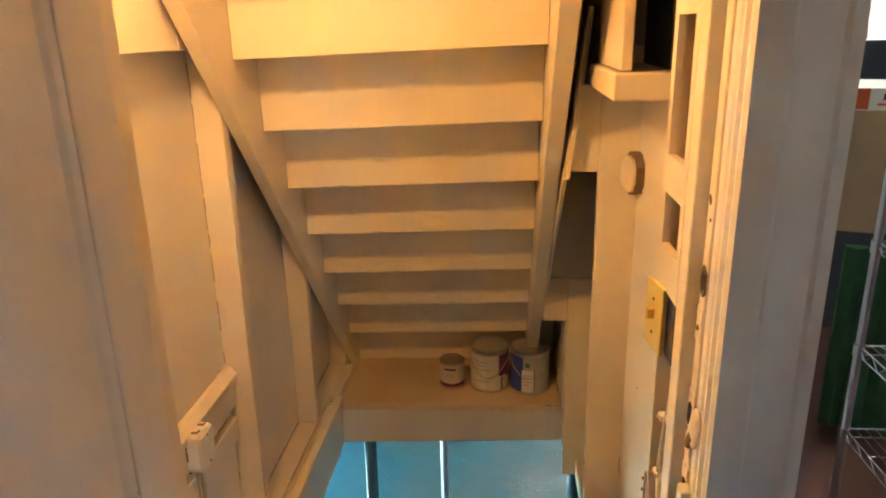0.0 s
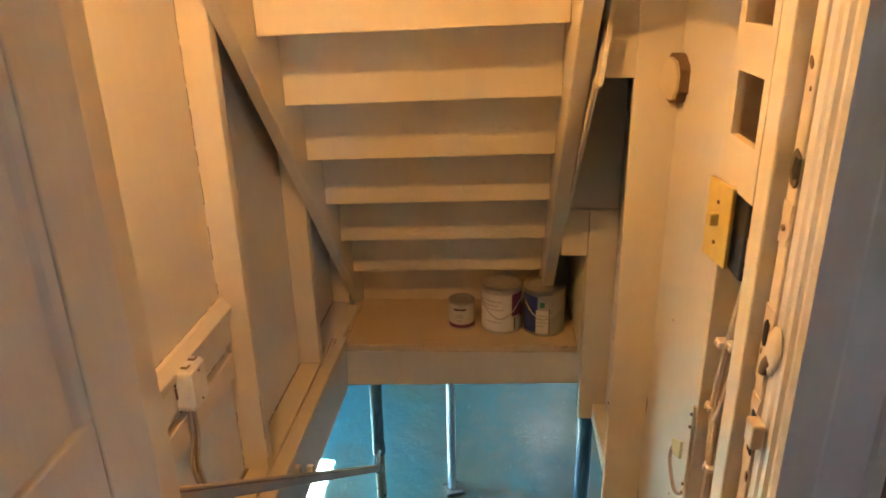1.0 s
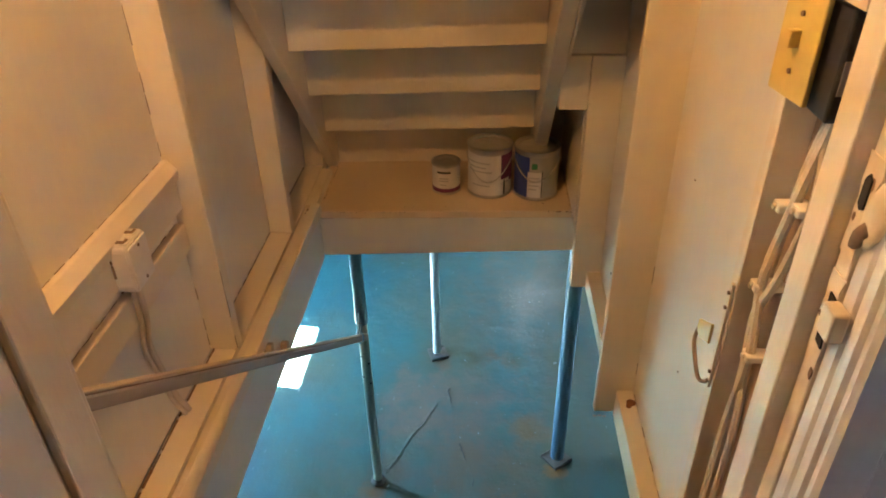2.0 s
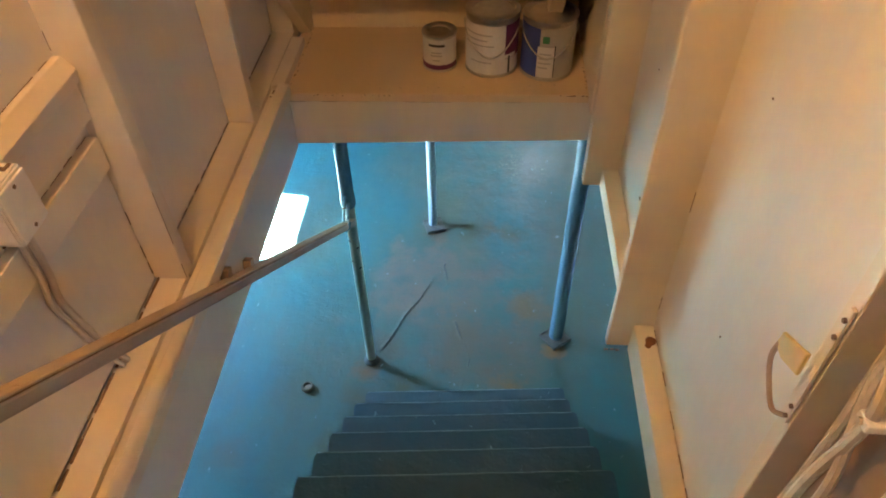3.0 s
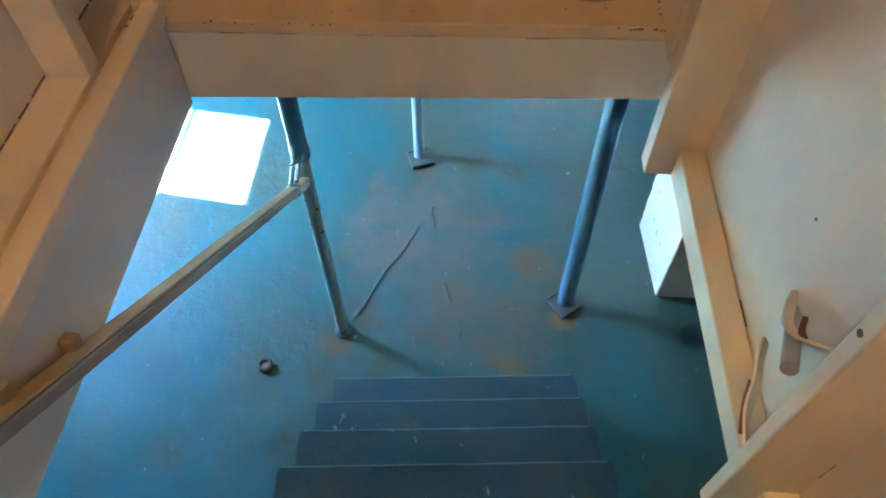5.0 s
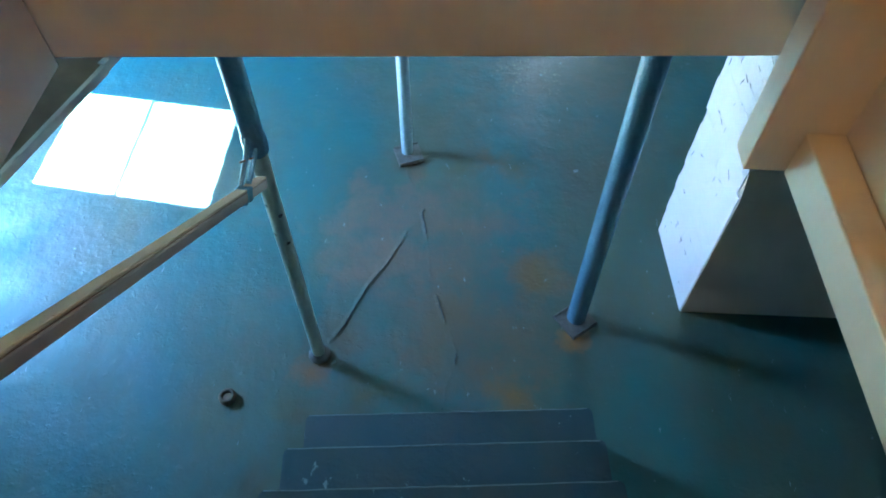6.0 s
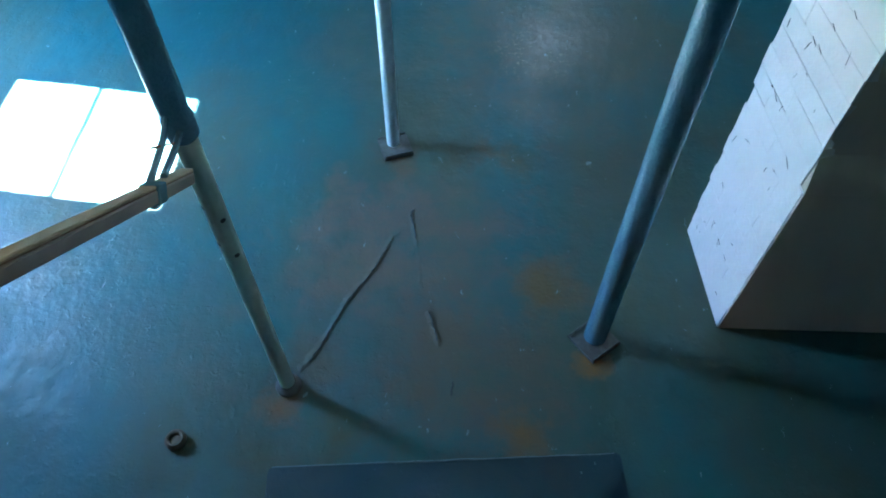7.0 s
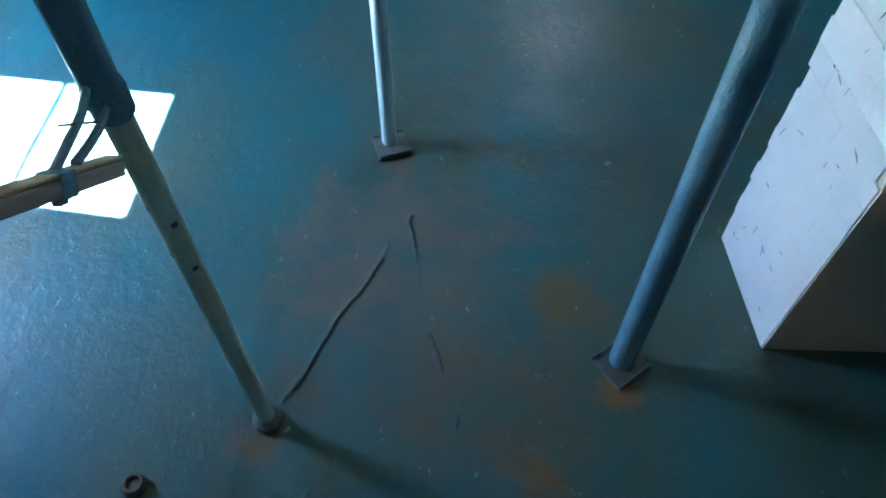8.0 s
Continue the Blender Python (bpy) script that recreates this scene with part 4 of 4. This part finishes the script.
# ---- brick pier ----
pier = thing("brick_pier", (2.0, 4.4, B), "white painted brick pier with chipped corners", "brick pier")
for y0, z0, z1 in ((4.184, B, B + 0.77), (4.217, B + 0.77, CEIL_B)):
    part("core", prism(bmesh.new(), [(1.6205, y0), (2.5, y0), (2.5, 4.634), (1.6205 - 0.07 * (4.634 - y0), 4.634)], "z", z0, z1), BRICK, pier)
part("plaster_face", prism(bmesh.new(), [(4.1705, B), (4.183, B), (4.183, B + 0.77), (4.216, B + 0.77), (4.216, CEIL_B), (4.2035, CEIL_B), (4.2035, B + 0.90), (4.1705, B + 0.768)], "x", 1.6235, 2.5), PIERFACE, pier, "smooth plastered front face")

# stub on the floor
sb = thing("pipe_stub", (-0.299, 3.668, B), "short rusty capped pipe stub in the floor", "pipe stub")
part("ring", lathe(bmesh.new(), [(0.036, -0.002), (0.036, 0.012), (0.027, 0.022), (0.021, 0.02), (0.018, 0.008)], 20, (-0.299, 3.668, B)), STUB, sb, smooth=True)
part("plug", lathe(bmesh.new(), [(0.017, 0.0), (0.017, 0.012), (0.01, 0.014)], 16, (-0.294, 3.664, B)), RAW, sb, smooth=True)

# cracks in the floor: low ridges of lifted paint, open along part of their length
def crack(keys, w, high, label, slit=0.0032):
    bm = bmesh.new()
    pts = curve_pts([(x, y, floor_height(x, y)) for x, y in keys], 9)
    rnd = random.Random(len(keys) * 7)
    rows, core = [], []
    for i, p in enumerate(pts):
        d = (pts[min(i + 1, len(pts) - 1)] - pts[max(i - 1, 0)]).normalized()
        s = Vector((-d.y, d.x, 0))
        end = 0.15 if i in (0, len(pts) - 1) else 1
        ww = w * rnd.uniform(0.7, 1.3) * (0.3 if end < 1 else 1)
        p = p + s * rnd.uniform(-0.003, 0.003)
        core.append(p + Vector((0, 0, high * end * 0.85)))
        rows.append([bm.verts.new(p + s * o * ww + Vector((0, 0, h))) for o, h in ((-2.4, -0.001), (-1.0, high * end * rnd.uniform(0.2, 0.6)), (-0.3, high * end * rnd.uniform(0.6, 1.2)), (0.15, high * end * 0.5), (0.5, high * end * rnd.uniform(-0.1, 0.3)), (1.6, -0.001))])
    for a, b in zip(rows, rows[1:]):
        for k in range(5):
            bm.faces.new((a[k], a[k + 1], b[k + 1], b[k]))
    ob = solid("floor_crack", bm, FLOORPAINT, label, "floor crack", "structure", True)
    if slit:
        n = len(core)
        part("slit", wire(bmesh.new(), [c + Vector((rnd.uniform(-0.001, 0.001), 0, 0)) for c in core[n // 9:-n // 12]], slit, 6), CRACK, ob, "dark open slit")
    return ob


crack([(0.372, 4.565), (0.333, 4.46), (0.285, 4.36), (0.212, 4.225), (0.138, 4.04), (0.079, 3.935)], 0.011, 0.0045, "raised curving ridge of lifted floor paint", 0.0022)
crack([(0.452, 4.709), (0.437, 4.68), (0.447, 4.631), (0.476, 4.51)], 0.008, 0.005, "short crack in the floor paint")
crack([(0.476, 4.5), (0.49, 4.42), (0.5, 4.3)], 0.009, 0.0012, "faint ridge in the floor paint", False)
crack([(0.53, 4.211), (0.545, 4.17), (0.553, 4.134), (0.582, 4.056)], 0.008, 0.0055, "short open crack in the floor paint")
crack([(0.6, 4.03), (0.62, 3.97), (0.633, 3.924)], 0.008, 0.0012, "faint ridge running on from a crack", False)
crack([(0.633, 3.924), (0.63, 3.89), (0.628, 3.858)], 0.004, 0.002, "tiny crack in the floor paint")
crack([(0.628, 3.85), (0.6, 3.76), (0.59, 3.65)], 0.008, 0.0012, "faint ridge in the floor paint near the steps", False)
crack([(0.36, 5.02), (0.345, 4.95), (0.37, 4.88), (0.41, 4.8)], 0.009, 0.002, "broken ridge of paint below the post", False)

def crumbs(name, spots, label):
    bm = bmesh.new()
    rnd = random.Random(3)
    for x0, y0, x1, y1, z, n, size in spots:
        for q in range(n):
            t = rnd.random()
            r = size * rnd.uniform(0.4, 1.3)
            m = Matrix.Translation((x0 + (x1 - x0) * t + rnd.uniform(-0.003, 0.003), y0 + (y1 - y0) * t + rnd.uniform(-0.003, 0.003), z + 0.0175 * max(0.0, x0 + (x1 - x0) * t - 0.03) + r * 0.2)) @ pose(0, 0, 0, 0, 0, rnd.uniform(0, 180)) @ Matrix.Diagonal((1.0, rnd.uniform(0.4, 1.0), 0.35, 1))
            bmesh.ops.create_icosphere(bm, subdivisions=1, radius=r, matrix=m)
    return solid(name, bm, RAW, label, "dirt", "stuff")


crumbs("dirt_crumbs", [(0.06, 3.757, 0.86, 3.757, 2.003, 90, 0.003), (0.066, 3.28, 0.066, 3.7, 2.003, 30, 0.003), (0.985, 3.3, 0.985, 3.6, 2.003, 30, 0.003),
                       (0.09, 3.266, 0.4, 3.266, 2.002, 16, 0.0025), (0.9, 3.266, 0.985, 3.266, 2.002, 12, 0.0035), (0.068, 3.262, 0.072, 3.275, 2.003, 6, 0.006),
                       (0.3, 3.3, 0.9, 3.33, 2.003, 12, 0.002), (0.03, 3.2, 0.04, 3.26, 2.03, 5, 0.005)], "dark crumbs of dirt along the shelf joints")
# ---- paint cans on the shelf ----
def strip(r, z0, z1, a0, a1, thick, at, n=14):
    """A curved sheet round a can, between two bearings in degrees."""
    bm = bmesh.new()
    rows = []
    for i in range(n + 1):
        an = radians(a0 + (a1 - a0) * i / n)
        c, s = math.cos(an), math.sin(an)
        rows.append([bm.verts.new((at[0] + rr * c, at[1] + rr * s, at[2] + z)) for rr, z in ((r, z0), (r + thick, z0), (r + thick, z1), (r, z1))])
    for p, q in zip(rows, rows[1:]):
        for k in range(4):
            bm.faces.new((p[k], p[(k + 1) % 4], q[(k + 1) % 4], q[k]))
    bm.faces.new(rows[0])
    bm.faces.new(rows[-1][::-1])
    return bm


def paint_can(at, r, h, label):
    can = thing("paint_can", at, label, "paint can", "paint cans on the shelf")
    part("body", lathe(bmesh.new(), [(r, 0), (r + 0.0025, 0.002), (r + 0.0025, 0.006), (r, 0.008), (r, h - 0.012), (r + 0.003, h - 0.009), (r + 0.003, h - 0.002), (r, h), (r - 0.012, h), (r - 0.013, h - 0.02)], 40, at), TIN, can, smooth=True)
    part("lid", lathe(bmesh.new(), [(r - 0.0135, h - 0.006), (r - 0.0135, h - 0.001), (r - 0.018, h - 0.001), (r - 0.02, h - 0.007), (r - 0.03, h - 0.0065)], 36, at), TIN, can, smooth=True)
    return can


c1 = (0.527, 3.45, 2.0115)
can = paint_can(c1, 0.052, 0.122, "small white and purple labelled paint can")
lb = part("label_sheet", strip(0.0521, 0.01, 0.11, -180, 0, 0.0006, c1), PAPER, can, "white paper label")
part("label_band", strip(0.0528, 0.01, 0.026, -180, 0, 0.0006, c1), PURPLE, lb)
for z, a0, a1, hh in ((0.088, -125, -68, 0.008), (0.066, -115, -80, 0.004), (0.056, -118, -78, 0.004), (0.04, -112, -86, 0.004)):
    part("print_bar", strip(0.0528, z, z + hh, a0, a1, 0.0005, c1, 6), SILVERLABEL if hh < 0.005 else INK, lb)
c2 = (0.692, 3.447, 2.0145)
can = paint_can(c2, 0.081, 0.196, "large white and purple labelled paint can")
lb = part("label_sheet", strip(0.0811, 0.012, 0.172, -200, -60, 0.0006, c2), PAPER, can, "white paper label")
part("label_panel", strip(0.0811, 0.06, 0.172, -60, 10, 0.0007, c2), PURPLE, can, "dark purple label panel")
part("label_panel", strip(0.0811, 0.012, 0.06, -60, 10, 0.0007, c2), PAPER, can)
part("print_bar", strip(0.082, 0.012, 0.07, -52, -47, 0.0005, c2, 3), INK, lb)
part("print_bar", strip(0.082, 0.062, 0.075, -75, -30, 0.0005, c2, 6), PAPER, lb)
for z, a0, a1 in ((0.14, -160, -90), (0.122, -150, -100), (0.105, -160, -85), (0.05, -140, -90)):
    part("print_bar", strip(0.0818, z, z + 0.004, a0, a1, 0.0005, c2, 6), SILVERLABEL, lb)
part("handle", wire(bmesh.new(), [Vector((c2[0] + 0.086 * math.cos(radians(an)), c2[1] + 0.087 * math.sin(radians(an)), c2[2] + 0.155 - 0.085 * math.sin(radians(an + 185)) ** 2)) for an in range(-185, 6, 10)], 0.002), TIN, can)
c3 = (0.865, 3.428, 2.0175)
can = paint_can(c3, 0.081, 0.194, "large paint can with a blue and grey label")
lb = part("label_sheet", strip(0.0811, 0.012, 0.172, -200, -112, 0.0006, c3), BLUE, can, "blue paper label")
part("label_panel", strip(0.0811, 0.012, 0.172, -112, 10, 0.0006, c3), SILVERLABEL, can, "grey label panel")
part("label_panel", strip(0.0819, 0.014, 0.115, -116, -80, 0.0006, c3), PAPER, lb)
part("print_bar", strip(0.0822, 0.014, 0.12, -80, -78, 0.0005, c3, 2), INK, lb)
part("emblem", strip(0.0822, 0.128, 0.15, -106, -92, 0.0006, c3, 6), GREENP, lb)
for z, a0, a1 in ((0.09, -112, -86), (0.075, -112, -90), (0.06, -112, -86), (0.045, -112, -92)):
    part("print_bar", strip(0.0826, z, z + 0.004, a0, a1, 0.0004, c3, 4), SILVERLABEL, lb)
part("handle", wire(bmesh.new(), [Vector((c3[0] + 0.086 * math.cos(radians(an)), c3[1] + 0.087 * math.sin(radians(an)), c3[2] + 0.155 - 0.075 * math.sin(radians(an + 185)) ** 2)) for an in range(-185, 6, 10)], 0.002), TIN, can)

# ---- side room: wire rack and what stands behind it ----
FZ = FLOOR_Z + 0.012
rack = thing("wire_rack", (2.1, 2.4, FZ), "chrome wire storage rack", "storage rack")
RX0, RX1r, RY0, RY1 = 1.76, 2.6, 2.16, 2.6
for x in (RX0, RX1r):
    for y in (RY0, RY1):
        pole = part("pole", tube(bmesh.new(), (x, y, FZ), (x, y, FLOOR_Z + 1.3), 0.0125, 12), CHROME, rack, smooth=True)
        for z in (2.35, 2.62, 2.93):
            part("collar", tube(bmesh.new(), (x, y, z - 0.03), (x, y, z + 0.006), 0.0165, 12), CHROME, pole, smooth=True)
for z in (2.35, 2.62, 2.93):
    sf = part("wire_shelf", wire(bmesh.new(), [(RX0, RY0, z), (RX1r, RY0, z), (RX1r, RY1, z), (RX0, RY1, z), (RX0, RY0, z)], 0.0035, 6), CHROME, rack)
    part("lower_wire", wire(bmesh.new(), [(RX0, RY0, z - 0.028), (RX0, RY1, z - 0.028), (RX1r, RY1, z - 0.028)], 0.003, 6), CHROME, sf)
    part("zigzag_wire", wire(bmesh.new(), [(RX0, RY0 + (RY1 - RY0) * q / 12, z - (0.028 if q % 2 else 0.0)) for q in range(13)], 0.0018, 5), CHROME, sf)
    bm = bmesh.new()
    for i in range(1, 30):
        x = RX0 + (RX1r - RX0) * i / 30
        wire(bm, [(x, RY0, z + 0.003), (x, RY1, z + 0.003)], 0.0016, 5)
    for y in (RY0 + 0.15, RY0 + 0.3):
        wire(bm, [(RX0, y, z - 0.001), (RX1r, y, z - 0.001)], 0.0022, 5)
    tagged(part("mesh_wires", bm, CHROME, sf), kind="stuff")
turn = Matrix.Translation((1.925, 3.2, 0)) @ pose(0, 0, 0, 0, 0, -18)
bx = thing("cardboard_box", (2.1, 3.3, 2.79), "tall brown cardboard box", "cardboard box")
part("body", boxed(0, 0.45, 0, 0.4, 2.79, 3.215, 0.004, turn), CARD, bx)
part("tape", boxed(0.2, 0.25, -0.001, -0.0002, 2.80, 3.21, 0.0, turn), SILVERLABEL, bx)
bx = thing("carton", (2.1, 3.3, 3.216), "flat white carton with an orange end on the brown box", "carton")
bd = part("body", boxed(0.0, 0.46, -0.01, 0.4, 3.217, 3.29, 0.003, turn), WHITEP, bx)
part("orange_band", boxed(0.001, 0.045, -0.0115, -0.0105, 3.219, 3.288, 0.0, turn), ORANGE, bd)
part("print_bar", boxed(0.07, 0.2, -0.0115, -0.0105, 3.232, 3.240, 0.0, turn), ORANGE, bd)
part("print_bar", boxed(0.085, 0.2, -0.0115, -0.0105, 3.25, 3.272, 0.0, turn), INK, bd)
gc = thing("covered_stand", (2.1, 3.4, FZ), "low stand covered with a dark green cloth", "stand")
part("cloth_top", boxed(-0.03, 0.6, -0.04, 0.5, 2.745, 2.788, 0.012, turn), GREENCLOTH, gc)
for q in range(9):
    x = -0.025 + 0.068 * q
    part("cloth_fold", prism(bmesh.new(), [(x, -0.035), (x + 0.033, -0.05 - 0.008 * (q % 3)), (x + 0.067, -0.035), (x + 0.067, 0.0), (x, 0.0)], "z", FZ, 2.744), GREENCLOTH, gc)
for ob in gc.children[1:]:
    ob.data.transform(Matrix.Translation(-gc.location) .inverted())
    ob.data.transform(turn)
    ob.data.transform(Matrix.Translation(-gc.location))
solid("dark_screen", boxed(1.5, 4.0, 4.05, 4.1, FZ, 3.42, 0.004), DARKWALL, "large black screen standing behind the boxes", "screen")

# light fitting above the cellar door
lf = thing("lamp_holder", (0.2, 1.74, 3.96), "bare bulb in a white porcelain holder", "lamp")
part("holder", lathe(bmesh.new(), [(0.05, 0.0), (0.05, 0.02), (0.03, 0.04), (0.025, 0.06)], 24, (0.2, 1.74, 3.96)), WHITEP, lf, smooth=True)

# ---- bricks of the pier ----
COURSE = 0.077


def brick_mesh(lx, ly, lz, seed):
    rnd = random.Random(seed)
    bm = boxed(-lx / 2, lx / 2, -ly / 2, ly / 2, -lz / 2, lz / 2)
    bmesh.ops.bevel(bm, geom=bm.edges[:], offset=0.0012, segments=1, affect="EDGES")
    for v in bm.verts:
        v.co += Vector((rnd.uniform(-0.0002, 0.0002), rnd.uniform(-0.0025, 0.0025) if abs(v.co.y) > ly / 2 - 0.002 else 0, rnd.uniform(-0.0004, 0.0004)))
    return mesh_of("brick", bm, BRICK)


heads = [brick_mesh(0.10, 0.2285, COURSE - 0.0004, s) for s in range(6)]
halves = [brick_mesh(0.10, 0.1145, COURSE - 0.0004, s + 40) for s in range(5)]


def lay(me, x, y, z):
    ob = new("brick", me)
    ob.parent = pier
    ob.location = Vector((x, y, z)) - pier.location
    ob.rotation_euler[2] = 0.07 + random.choice((0, math.pi))


n = int((CEIL_B - B - 0.005) / COURSE)
gaps = bmesh.new()
rnd = random.Random(8)
for c in range(n):
    z = B + COURSE * (c + 0.5)
    yf = 4.179 if c < 10 else 4.212
    depth = 4.637 - yf
    for q, kind in (((0.25, heads), (0.75, heads)) if c % 2 else ((0.125, halves), (0.5, heads), (0.875, halves))):
        yy = yf + depth * q
        lay(random.choice(kind), 1.669 - 0.07 * (yy - 4.18) + random.uniform(-0.0002, 0.0002), yy + (random.uniform(-0.004, 0.019) if q > 0.7 else random.uniform(-0.001, 0.0005)), z)
    # open bits of joint, left dark by the paint
    for q in range(rnd.choice((0, 1, 1, 2, 3) if c < 14 else (1, 2, 3, 5))):
        yy = rnd.uniform(yf + 0.01, 4.62)
        up_joint = rnd.random() < 0.45
        zz = z + rnd.uniform(-0.03, 0.03) if up_joint else B + COURSE * c + rnd.uniform(-0.006, 0.006)
        long, thin = rnd.uniform(0.005, 0.026), rnd.uniform(0.0008, 0.0024)
        m = Matrix.Translation((1.619 - 0.07 * (yy - 4.18), yy, zz)) @ pose(0, 0, 0, rnd.uniform(-24, 24) + (90 if up_joint else 0), 0, 4)
        prism(gaps, [(m @ Vector((0, a, b)))[1:] for a, b in ((-long, 0), (-long * 0.2, thin), (long, thin * 0.3), (long * 0.3, -thin))], "x", m.translation.x - 0.0007, m.translation.x + 0.0012)
tagged(part("joint_gaps", gaps, CRACK, pier, "dark open slits in the painted joints"), kind="stuff")
